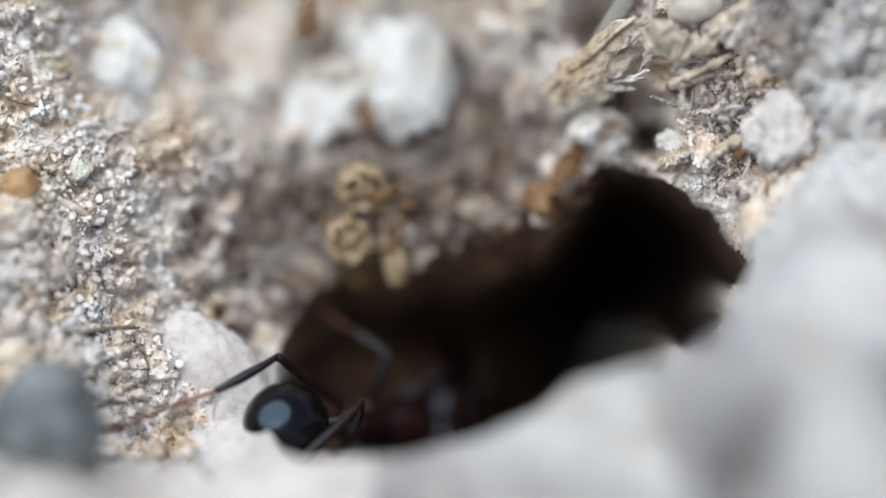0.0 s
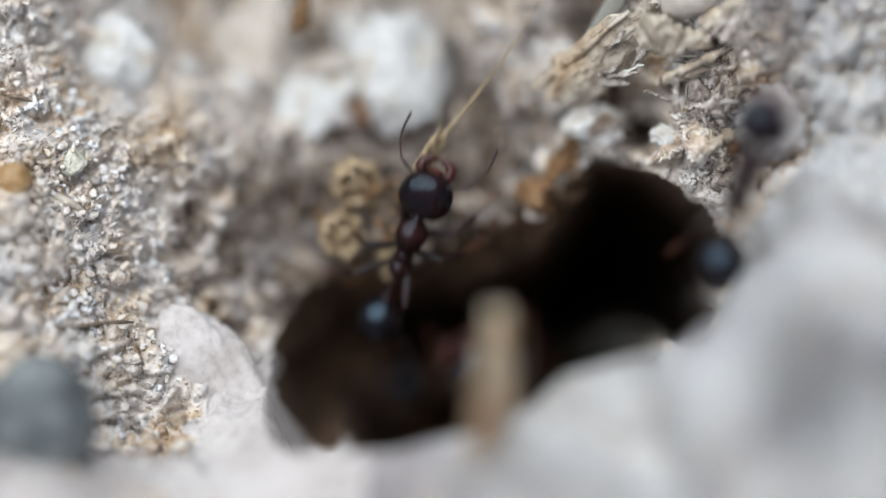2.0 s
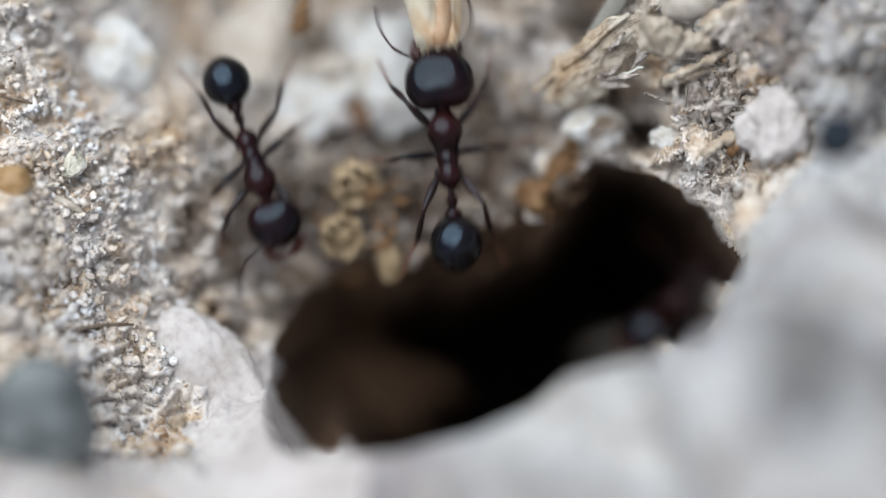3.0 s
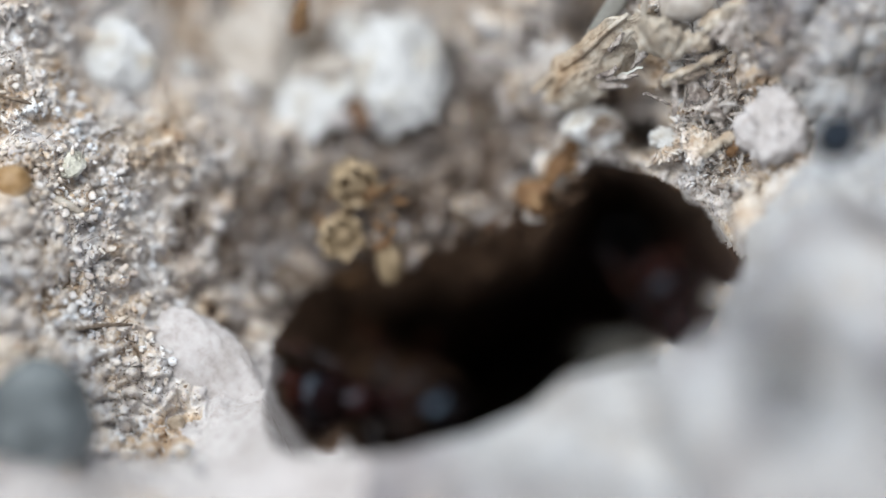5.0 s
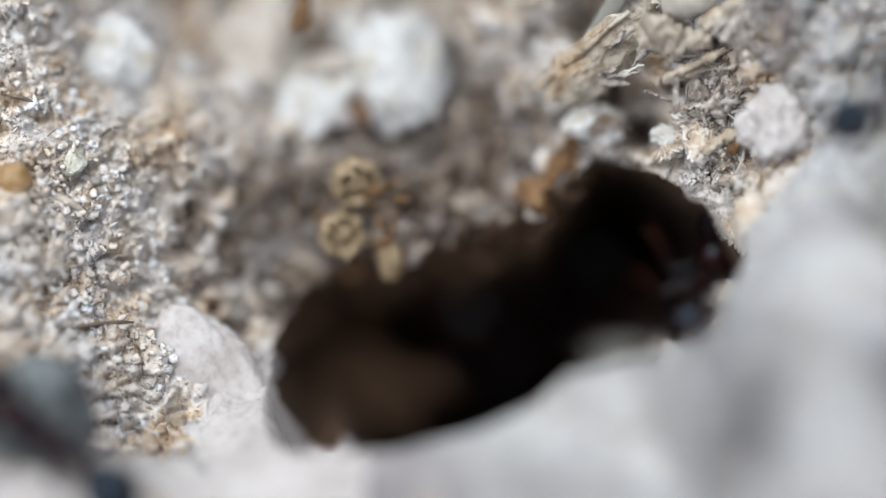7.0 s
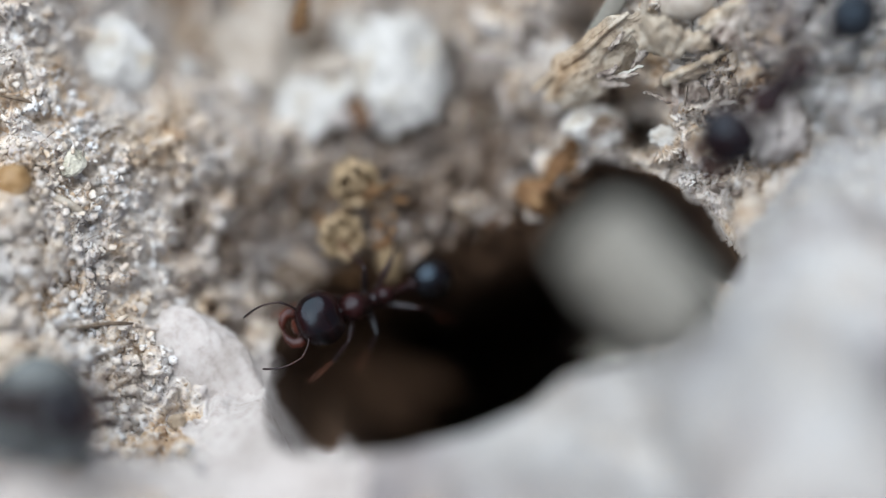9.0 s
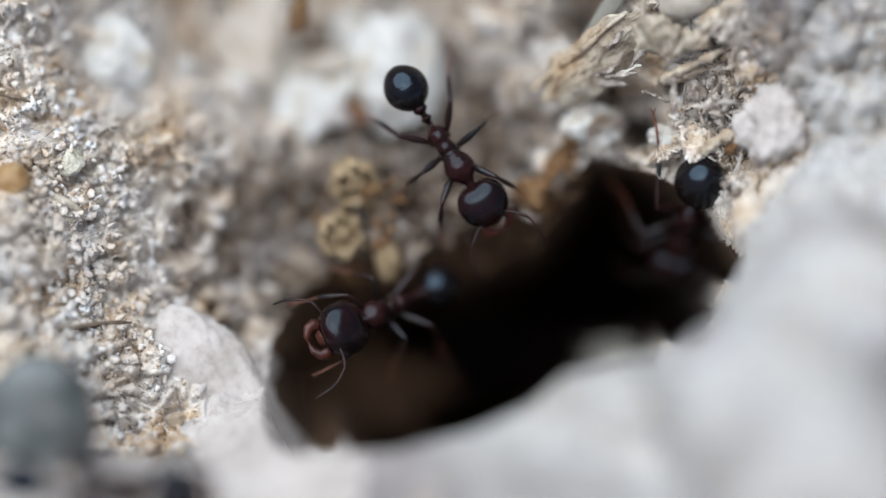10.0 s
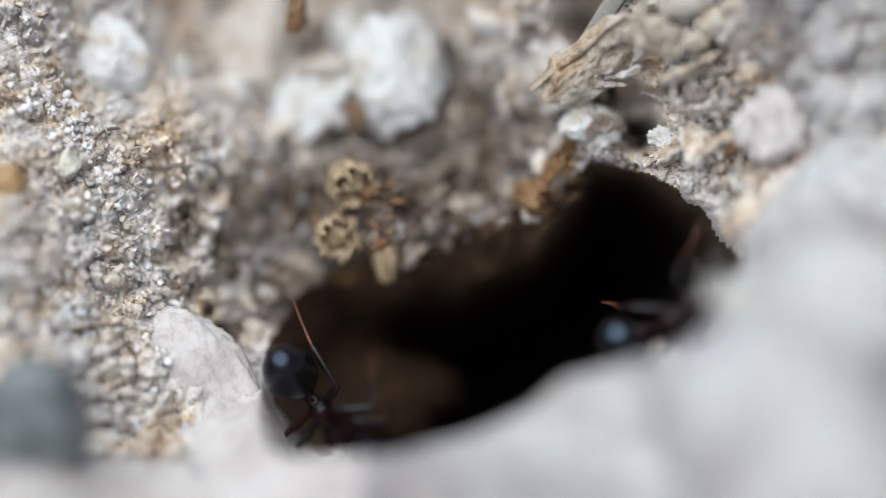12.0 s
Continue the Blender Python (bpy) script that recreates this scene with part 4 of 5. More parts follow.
def build_ant(big_head=1.0, long_gaster=1.0, stance=None):
    """A harvester ant 7 mm long, head towards +y, standing on its own legs."""
    ant = new("ant")
    bm = bmesh.new()
    loft(bm, smooth_stations([(1.5, 0.15, 0.04, 0.14), (1.3, 0.19, 0.05, 0.2), (1.12, 0.33, 0.05, 0.34), (0.92, 0.48, 0.08, 0.46), (0.68, 0.53, 0.1, 0.5), (0.44, 0.47, 0.08, 0.46), (0.22, 0.35, 0.03, 0.38),
                              (0.06, 0.30, -0.02, 0.33), (-0.12, 0.315, 0.0, 0.35), (-0.32, 0.29, -0.02, 0.33), (-0.52, 0.335, 0.02, 0.37), (-0.74, 0.33, 0.02, 0.34), (-0.9, 0.24, -0.03, 0.24), (-1.0, 0.11, -0.06, 0.12)]), 20)
    for vert in bm.verts:
        c = vert.co / MM
        vert.co += vert.normal * 0.02 * MM * noise.noise(Vector((c.x * 4, c.y * 9, c.z * 4)))
    part("thorax", bm, red_chitin, ant, "reddish-brown thorax")
    bm = bmesh.new()
    loft(bm, smooth_stations([(-0.93, 0.09, -0.06, 0.1), (-1.12, 0.085, -0.07, 0.09), (-1.24, 0.15, 0.02, 0.2), (-1.34, 0.2, 0.1, 0.27), (-1.45, 0.13, 0.0, 0.16), (-1.53, 0.12, -0.02, 0.13),
                              (-1.62, 0.22, 0.04, 0.23), (-1.74, 0.26, 0.06, 0.26), (-1.86, 0.2, 0.02, 0.2), (-1.95, 0.15, 0.0, 0.15)]), 14)
    part("waist", bm, red_chitin, ant)
    bm = bmesh.new()
    for vert in ball(bm, (0, 0, 0), (0.77, 0.84 * long_gaster, 0.74), seg=32, rings=24):
        f = vert.co.y / MM / (0.84 * long_gaster)
        k = 1 - 0.10 * max(0, -f) ** 2 - 0.10 * max(0, f) ** 3
        for edge in (-0.05, -0.45, -0.72):
            k -= 0.012 * math.exp(-((f - edge) / 0.04) ** 2)
        vert.co = Vector((vert.co.x * k, vert.co.y, vert.co.z * k)) + Vector((0, -1.78 - 0.8 * long_gaster, 0.02)) * MM
    part("gaster", bm, black_chitin, ant, "glossy black gaster")
    bm = bmesh.new()
    for vert in ball(bm, (0, 0, 0), (0.8, 0.8, 0.6), seg=36, rings=26):
        c = vert.co / MM
        c = Vector([math.copysign(abs(x / q) ** 0.8 * q, x) for x, q in zip(c, (0.78, 0.8, 0.6))])
        wide = 1 + 0.12 * max(0, 1 - abs(c.y + 0.15)) - 0.16 * max(0, c.y) ** 2
        notch = -0.12 * max(0, -c.y) * (1 - min(1, abs(c.x) / 0.45))
        vert.co = Vector((c.x * wide * big_head, (c.y - notch) * big_head, c.z * big_head)) * MM
    head = part("head", bm, head_chitin, ant, "broad glossy dark head")
    head.matrix_basis = pose(0, 2.14 * MM, 0.05 * MM, -10, 0, 0)
    bm = bmesh.new()
    loft(bm, smooth_stations([(0.6, 0.34, -0.02, 0.3), (0.74, 0.3, -0.06, 0.22), (0.86, 0.2, -0.1, 0.13), (0.9, 0.08, -0.1, 0.06)]), 14)
    for vert in bm.verts:
        vert.co *= big_head
    part("face_plate", bm, jaw_chitin, head, "red-brown plate above the jaws")
    for side in (-1, 1):
        bm = bmesh.new()
        pts = [Vector(p) * big_head for p in ((0.38 * side, 0.6, -0.12), (0.50 * side, 0.8, -0.16), (0.45 * side, 1.0, -0.2), (0.24 * side, 1.14, -0.22), (0.04 * side, 1.18, -0.22))]
        tube(bm, pts, [0.17 * big_head, 0.19 * big_head, 0.17 * big_head, 0.12 * big_head, 0.05], 10, 0.75)
        for k in range(4):
            base = pts[4].lerp(pts[2], k / 3.5)
            tube(bm, [base, base + Vector((-0.05 * side, -0.09, 0)) * big_head], [0.05 * big_head, 0.015], 6)
        part("mandible", bm, jaw_chitin, head, "red-brown toothed jaw")
        bm = bmesh.new()
        ball(bm, Vector((0.76 * side, 0.1, 0.2)) * big_head, (0.1, 0.13, 0.11), seg=12, rings=8)
        part("eye", bm, black_chitin, head)
        bm = bmesh.new()
        elbow = Vector((0.85 * side, 0.5, 0.25))
        tube(bm, curve((0, 0, 0), elbow, (0, -0.08, 0.05), 6), [0.05, 0.04, 0.038, 0.04, 0.045, 0.05], 8)
        last = elbow + Vector((0.22 * side, 1.25, -0.8))
        whip = curve(elbow, last, (0.14 * side, 0, 0.12), 25)
        tube(bm, whip, [(0.034 + 0.012 * k / 24) * (0.86 if k % 2 else 1.1) for k in range(24)] + [0.028], 7)
        feel = part("antenna", bm, feeler_chitin, head, "thin elbowed brown antenna")
        feel.matrix_basis = Matrix.Translation(Vector((0.3 * side, 0.52, 0.22)) * big_head * MM)
    for row in range(3):
        for side in (-1, 1):
            leg_parts(ant, side, row, (stance or {}).get((row, side)))
    return ant


worker = build_ant(1.0)
soldier = build_ant(1.15)
slim = build_ant(0.95, 1.22)
# The large ant climbs head first into the hole with its hind legs hooked over the edge.
stretched = build_ant(1.0, 1.0, {(2, -1): ((-1.2, -2.45, -0.31), (-0.57, -3.39, -0.91), (0.22, -4.6, -2.32)), (2, 1): ((-0.44, -1.82, 1.08), (0.44, -2.83, 0.71), (1.16, -3.35, 0.51))})


def another(pattern, size, label):
    ob = copy_thing(pattern, Matrix())
    ob.scale = (size, size, size)
    return tagged(ob, label, "ant", "harvester ants")


def husk(length, width, awn, mat, label, blades=5, streak=None):
    """A grass husk: long dry scales lying side by side, with a stiff awn or frayed hairs."""
    root = new("grass_husk")
    r = random.Random(int(length * 100))
    for k in range(blades):
        side = (k - (blades - 1) / 2) / max(1, blades - 1)
        bm = bmesh.new()
        turn = Matrix.Translation((side * width * 0.45, 0, -abs(side) * 0.25 + 0.1 * r.random())) @ Euler((0, radians(38 * side), radians(90 - 6 * side))).to_matrix().to_4x4()
        piece(bm, length * r.uniform(0.88, 1.0), width * 0.72, 0.35, k * 7.3 + length, turn, 16, 7, 0.05, 0.2)
        part("scale", bm, streak if streak and k == blades // 2 else mat, root)
    for k in range(5):
        bm = bmesh.new()
        x = r.uniform(-0.4, 0.4) * width
        tube(bm, curve((x, length * 0.7, 0.1), (x * 2 + r.uniform(-0.2, 0.2), length * r.uniform(1.0, 1.25), 0.15), (0.05, 0, 0.1), 6), [0.03, 0.03, 0.025, 0.02, 0.015, 0.008], 5)
        part("hair", bm, mat, root)
    if awn:
        bm = bmesh.new()
        tube(bm, curve((0, length * 0.85, 0), (0.2, length + awn, 0.3), (0.15, 0, 0.2), 8), [0.07, 0.055, 0.045, 0.038, 0.032, 0.028, 0.022, 0.012], 6)
        part("awn", bm, mat, root)
    return tagged(root, label, "husk")


diver = stretched
diver.scale = (1.8, 1.8, 1.8)
tagged(diver, "large glossy black ant climbing down into the nest hole", "ant", "harvester ants")
carrier = worker
tagged(carrier, "black ant carrying a bearded grass husk uphill", "ant", "harvester ants")
visitor = another(worker, 1, "black ant coming down past the seed capsules to the hole")
runner = another(worker, 0.88, "small reddish ant leaving the hole over the chalk slab")
climber = another(worker, 1.0, "dark ant climbing out of the hole onto the mound")
returner = another(worker, 1.12, "dark ant coming down the mound into the hole")
comer = another(slim, 1.2, "black ant walking over the chalk slab into the hole")
leaver = another(worker, 1.12, "black ant leaving the hole towards the grey pebble")
guard = soldier
guard.scale = (0.88, 0.88, 0.88)
tagged(guard, "broad-headed ant with red-brown jaws at the hole", "ant", "harvester ants")
scout = another(worker, 0.93, "black ant with a round gaster going down to the hole")
strider = slim
strider.scale = (1.12, 1.12, 1.12)
tagged(strider, "black ant striding down past the stones into the hole", "ant", "harvester ants")
lurker = another(worker, 1, "dark ant resting inside the nest hole")
waiter = another(worker, 1, "dark ant waiting under the rim of the hole")
passer = another(worker, 1, "dark ant passing below the grey pebble")
crosser = another(worker, 1, "dark ant crossing the soil from the pebble")
bringer = another(worker, 1, "dark ant bringing a husk out of the hole")
bearded_husk = husk(2.0, 0.34, 5.0, drygold, "pale bearded grass husk carried by an ant", 3)
hauler = another(soldier, 1.1, "broad-headed ant carrying a pale husk up the bank")
long_husk = husk(8.2, 1.32, 0, palehusk, "broad pale grass husk with orange-brown streaks", 5, orangehusk)
chaff = husk(4.8, 2.3, 0, dullhusk, "broad bleached chaff scale drifting over the mound", 4)
short_husk = husk(1.6, 0.8, 0, chalkhusk, "short pale husk brought out of the hole", 3)
idler = another(worker, 1.05, "dark ant resting on the near soil mound")

# ---- what moves ----


def glide(ob, rows):
    """Key a thing along rows of seconds, u, v, w, heading, pitch, roll."""
    made = [(t, BANK @ Matrix.Translation(Vector((u, v, w)) * MM) @ Euler((0, 0, radians(h))).to_matrix().to_4x4() @ Euler((radians(p), radians(r), 0)).to_matrix().to_4x4())
            for t, u, v, w, h, p, r in rows]
    walk(ob, made)


def step_out(ant, rows, seed, hooked=(), raised=0):
    """The gait: each leg swings with the way the ant has gone; the feelers sway. hooked: seconds and degrees by which the hind legs turn instead; raised: degrees by which it lifts its feelers."""
    r = random.Random(seed)
    size = ant.scale[0]
    times = np.arange(0, 12.01, 0.1)
    tt = [row[0] for row in rows]
    path = np.stack([np.interp(times, tt, [row[k] for row in rows]) for k in (1, 2, 3)], -1)
    gone = np.concatenate(([0], np.cumsum(np.linalg.norm(np.diff(path, axis=0), axis=1)))) / (3.6 * size)
    gone = gone + 0.03 * np.sin(times * 2.1 + seed)
    legs = [c for c in ant.children if c.name.startswith("leg")]
    for leg in legs:
        rest = leg.matrix_basis.copy()
        side = 1 if rest.translation.x > 0 else -1
        row = 0 if rest.translation.y > 0.3 * MM else 2 if rest.translation.y < -0.2 * MM else 1
        start = math.pi * ((row + (side > 0)) % 2) + r.uniform(-0.5, 0.5)
        set_back = r.uniform(-8, 8)
        if hooked and row == 2:
            walk(leg, [(t, rest @ Matrix.Rotation(radians(a if side < 0 else a * 0.3), 4, Vector((0, -0.81, 0.59)))) for t, a in hooked])
            continue
        keys = []
        for i, t in enumerate(times):
            a = math.tau * gone[i] + start
            if i in (0, len(times) - 1) or i % 5 == 0 or abs(gone[min(i + 1, len(gone) - 1)] - gone[max(i - 1, 0)]) > 0.06:
                keys.append((float(t), rest @ pose(0, 0, 0, 0, -side * 9 * max(0, math.cos(a)), side * (18 * math.sin(a) + set_back))))
        walk(leg, keys)
    head = [c for c in ant.children if c.name.startswith("head")][0]
    for feel in [c for c in head.children if c.name.startswith("antenna")]:
        rest = feel.matrix_basis.copy() @ pose(0, 0, 0, raised)
        ph = r.uniform(0, 6)
        walk(feel, [(float(t), rest @ pose(0, 0, 0, 14 * math.sin(t * 5.3 + ph), 0, 16 * math.sin(t * 3.7 + ph * 2))) for t in np.arange(0, 12.01, 0.25)])


def motions():
    rows = [
        (0, -2.44, -5.48, -3.2, -92, -54, 0), (0.1, -2.75, -5.4, -3.2, -93, -54, 0), (0.2, -2.99, -5.3, -3.2, -93, -54, 0), (0.4, -2.73, -5.15, -3.2, -94, -54, 0), (0.5, -2.5, -5.05, -3.2, -95, -54, 0),
        (0.6, -2.06, -4.92, -3.3, -97, -53, 0), (0.7, -1.85, -5.25, -4.4, -98, -55, 0), (0.8, -1.9, -5.69, -6, -101, -58, 0), (0.9, -2.16, -6.09, -8, -99, -62, 0), (1.1, -2.04, -6.4, -14, -97, -70, 0),
        (1.5, -0.1, -7.6, -60, -98, -60, 0),
        (12, 0.07, -7.52, -60, -98, -60, 0),
    ]
    glide(diver, rows)
    step_out(diver, rows, 1, ((0, 0), (0.2, -9), (0.4, -9), (0.6, -10), (0.8, -8), (1.2, 0), (12, 0)))
    rows = [
        (0, 3.61, -7.04, -30, 120, 20, 0), (0.5, 2.75, -5.01, -16, 90, 30, 0), (0.8, 1.81, -4.4, -8, 58, 20, 0), (1, -0.05, -4.55, -6, 55, 30, 0),
        (1.2, -1.49, -4.12, -5, 36, 35, 0), (1.4, -1.66, -3.94, -4.4, 26, 40, 0), (1.5, -1.51, -2.96, -3.8, 14, 40, 0), (1.6, -1.43, -2.16, -3, -11, 35, 0),
        (1.7, -1.15, -1.18, -2.2, -18, 30, 0), (1.8, -1.37, -0.81, -1.8, -8, 30, 0), (1.9, -1.82, -0.75, -1.6, 2, 30, 0), (2, -1.19, -0.06, -1.4, -21, 25, 0),
        (2.1, -1.17, 0.95, -1, -10, 15, 0), (2.2, -0.09, 2.13, -0.6, -19, 0, 0), (2.3, -0.22, 4.55, -0.6, -10, 0, 0), (2.4, -0.47, 6.39, -0.6, -3, 0, 0),
        (2.5, -0.65, 7.99, -0.6, -1, 0, 0), (2.6, -0.9, 10.29, -0.6, -1, 0, 0), (2.8, -1.12, 14.29, 0.5, 0, 0, 0), (4, -1.46, 21.93, -0.5, 0, 0, 0),
        (12, -1.33, 21.84, -0.5, 0, 0, 0),
    ]
    glide(carrier, rows)
    step_out(carrier, rows, 2)
    rows = [
        (0, -2.71, 18.89, 2.3, -180, 0, 0), (2.4, -2.56, 13.7, -0.6, -180, 0, 0), (2.6, -3.49, 12.11, -0.6, -194, 0, 0), (2.7, -7.37, 9.21, -0.6, -166, 0, 0),
        (2.8, -6.55, 6.01, -0.7, -147, 0, 0), (2.9, -6.15, 5, -0.8, -149, 0, 0), (3, -6.02, 2.95, -0.9, -161, 0, 0), (3.1, -6.55, 2.35, -1.1, -168, 0, 0),
        (3.2, -6.61, 1.91, -1.2, -162, 0, 0), (3.6, -5.78, -0.12, -2, -161, -15, 0), (4, -4.21, -2.96, -5, -153, -40, 0), (4.4, -1.5, -4.37, -12, -130, -50, 0),
        (5, 1.28, -5.96, -60, -117, -30, 0), (12, 1.41, -5.96, -60, -117, -30, 0),
    ]
    glide(visitor, rows)
    step_out(visitor, rows, 3)
    rows = [
        (0, -2.54, -7.99, -55, 106, 40, 0), (1.4, -2.65, -6.5, -25, 104, 45, 0), (1.8, -2.44, -5.76, -12, 108, 45, 0), (2.1, -3.14, -5.18, -6, 129, 40, 0),
        (2.2, -3.86, -4.82, -3, 75, 30, 0), (2.3, -4.39, -4.15, -1, 39, 30, 0), (2.4, -5.72, -4.1, 0.6, 58, 0, 0), (2.5, -7.38, -3.31, 1, 69, 0, 0),
        (2.6, -9.11, -3.54, 1.4, 69, 0, 0), (2.7, -11.49, -2.52, 2.8, 64, 0, 0), (2.8, -13.09, -1.36, 4, 62, 0, 0), (2.9, -15.05, -0.48, 4.5, 63, 0, 0),
        (4, -24.5, 3.69, 5, 63, 0, 0), (12, -24.29, 3.66, 5, 63, 0, 0),
    ]
    glide(runner, rows)
    step_out(runner, rows, 4)
    rows = [
        (0, 7.14, -4.63, -55, -107, 30, 0), (1, 5.86, -3.34, -25, -122, 30, 0), (1.2, 5.35, -2.72, -12, -124, 30, 0), (1.4, 5.05, -2.41, -5, -101, 30, 0),
        (1.5, 6.01, -2.31, -3.5, -51, 30, 0), (1.6, 7.03, -2.03, -1.5, -33, 30, 0), (1.7, 7.29, -1.07, 2.6, 3, 30, 0), (1.8, 7.87, 0.28, 4, -5, 25, 0),
        (1.9, 8.21, 0.88, 4.6, -6, 20, 0), (2, 9.17, 1.93, 5.4, -15, 20, 0), (2.1, 10.58, 2.76, 6.4, -36, 0, 0), (2.2, 11.37, 3.43, 7.8, -57, 0, 0),
        (2.3, 12.3, 4.2, 7.8, -48, 15, 0), (2.5, 13.35, 5.15, 8.2, -40, 32, 0), (3, 13.35, 5.15, 8.2, -40, 32, 0), (5, 13.35, 5.15, 8.2, -40, 32, 0),
        (6, 13.35, 5.15, 8.2, -40, 32, 0), (6.5, 13.35, 5.15, 8.2, -40, 32, 0), (7, 13.8, 5.55, 8.2, -42, 32, 0), (7.2, 14.5, 5.92, 5.6, -51, 25, 0),
        (7.8, 21.03, 9.92, 6, -55, 0, 0), (12, 29.68, 15.07, 6, -55, 0, 0),
    ]
    glide(climber, rows)
    step_out(climber, rows, 5)
    rows = [
        (0, 27.5, 17.92, 5, 135, 0, 0), (8.2, 19.1, 13.56, 4.6, 137, 0, 0), (8.6, 13.88, 9.5, 4.6, 129, 0, 0), (8.8, 11.55, 7.18, 4.6, 129, 0, 0),
        (8.9, 10.91, 5.94, 4.4, 132, 0, 0), (9, 10.49, 5.13, 5.4, 134, -5, 0), (9.1, 9.81, 4.49, 5, 137, -10, 0), (9.2, 8.63, 3.61, 4, 142, -10, 0),
        (9.3, 8.52, 3.37, 3.7, 144, -12, 0), (9.4, 8.54, 2.83, 3.2, 150, -22, 0), (9.5, 8.52, 2.24, 2.6, 151, -28, 0), (9.6, 8.45, 2.03, 2, 152, -38, 0),
        (9.7, 8.43, 2, 1.9, 155, -45, 0), (9.8, 8.41, 1.47, -1.2, 166, -52, 0), (9.9, 8.25, 1.09, -2, 164, -56, 0), (10, 7.92, 0.73, -2.6, 167, -60, 0),
        (10.2, 7.26, 0.69, -2.8, 182, -60, 0), (10.4, 7.45, -0.11, -3.2, 185, -62, 0), (10.6, 7.91, -0.68, -2.2, 185, -50, 0), (10.7, 8.25, -1.28, -4, 191, -55, 0),
        (10.9, 9.04, -1.89, -9, 185, -60, 0), (11.4, 8.32, -2.59, -20, 169, -50, 0), (12, 10.1, -3.17, -60, 169, -50, 0),
    ]
    glide(returner, rows)
    step_out(returner, rows, 6)
    rows = [
        (0, -27.78, 3.41, 6, -111, 0, 0), (4.6, -20.68, 1.18, 6, -109, 0, 0), (5.1, -16.61, -0.48, 6.9, -111, 0, 0), (5.2, -14.49, -1.35, 6.4, -110, 0, 0),
        (5.3, -11.2, -2.55, 5.6, -114, 0, 0), (5.4, -10.27, -3.03, 5, -107, 0, 0), (5.5, -9.31, -3.32, 4.4, -99, 0, 0), (5.6, -9.72, -2.87, 3.9, -98, 0, 0),
        (5.7, -9.99, -2.4, 3.4, -88, 0, 0), (5.8, -9.62, -2.12, 3, -87, 0, 0), (5.9, -8.54, -2.06, 1.2, -91, 0, 0), (6, -7.04, -3.11, 0.8, -105, 0, 0),
        (6.1, -6.61, -3.2, 0.4, -105, 0, 0), (6.2, -4.8, -4.26, -0.4, -109, -20, 0), (6.3, -3.24, -5.01, -2.4, -122, -45, 0), (6.4, -2.88, -5.32, -3.4, -126, -52, 0),
        (6.5, -2.92, -5.99, -4.2, -125, -60, 0), (6.6, -2.11, -6.31, -11, -121, -60, 0), (7.2, 1.71, -6.87, -60, -112, -40, 0), (12, 1.87, -6.8, -60, -112, -40, 0),
    ]
    glide(comer, rows)
    step_out(comer, rows, 7)
    rows = [
        (0, -2.37, -7.45, -60, 111, 40, 0), (4.4, -1.48, -5.35, -14, 106, 40, 0), (4.8, -1.6, -5.07, -8, 104, 40, 0), (5, -2.27, -4.92, -5.5, 83, 40, 0),
        (5.2, -2.94, -5.32, -2.9, 81, 34, 0), (5.3, -3.37, -5.5, -1.4, 84, 34, 0), (5.4, -4.85, -5.9, -0.46, 85, 55, 0), (5.5, -4.95, -6, -0.2, 85, 52, 0),
        (5.6, -5.1, -6.15, 0.3, 85, 45, 0), (5.7, -5.5, -6.7, 1.6, 83, 30, 0), (5.9, -6.2, -7.3, 6.5, 83, 15, 0), (6, -6.95, -6.9, 8.5, 80, 5, 0),
        (6.2, -8.65, -6.1, 9, 77, 0, 0), (6.3, -9.85, -6.11, 9.3, 77, 0, 0), (6.4, -10.05, -5.54, 9, 72, 0, 0), (6.5, -10.44, -5.11, 10, 67, 0, 0),
        (6.7, -11.21, -5.69, 9, 61, 0, 0), (7, -12.28, -5.53, 7, 52, 0, 0), (7.2, -13.14, -4.87, 6.8, 58, 0, 0), (7.8, -18.4, -3.35, 6, 72, 0, 0),
        (12, -26.76, -1.42, 6, 76, 0, 0),
    ]
    glide(leaver, rows)
    step_out(leaver, rows, 8)
    rows = [
        (0, 4.48, -4.25, -60, 101, 20, 0), (7.2, 3.42, -3.61, -20, 101, 20, 0), (8.2, 0, -2.55, -5, 100, 15, 0), (8.6, -1.61, -1.61, -2.6, 107, 20, 0),
        (8.8, -2.1, -1.46, -1.5, 108, 24, 0), (9, -2.3, -1.59, -1.5, 110, 24, 0), (9.5, -2.28, -1.82, -1.5, 111, 24, 0), (10, -1.72, -1.9, -1.5, 114, 36, 0),
        (10.2, -1.87, -2.08, -1.5, 113, 36, 0), (10.3, -1.76, -2.61, -3, 117, 45, 0), (10.4, -1.18, -3.5, -5.5, 113, 45, 0), (10.6, -0.22, -4.55, -14, 110, 45, 0),
        (11.2, 4.1, -5.87, -60, 114, -10, 0), (12, 4.1, -5.85, -60, 114, -10, 0),
    ]
    glide(guard, rows)
    step_out(guard, rows, 9)
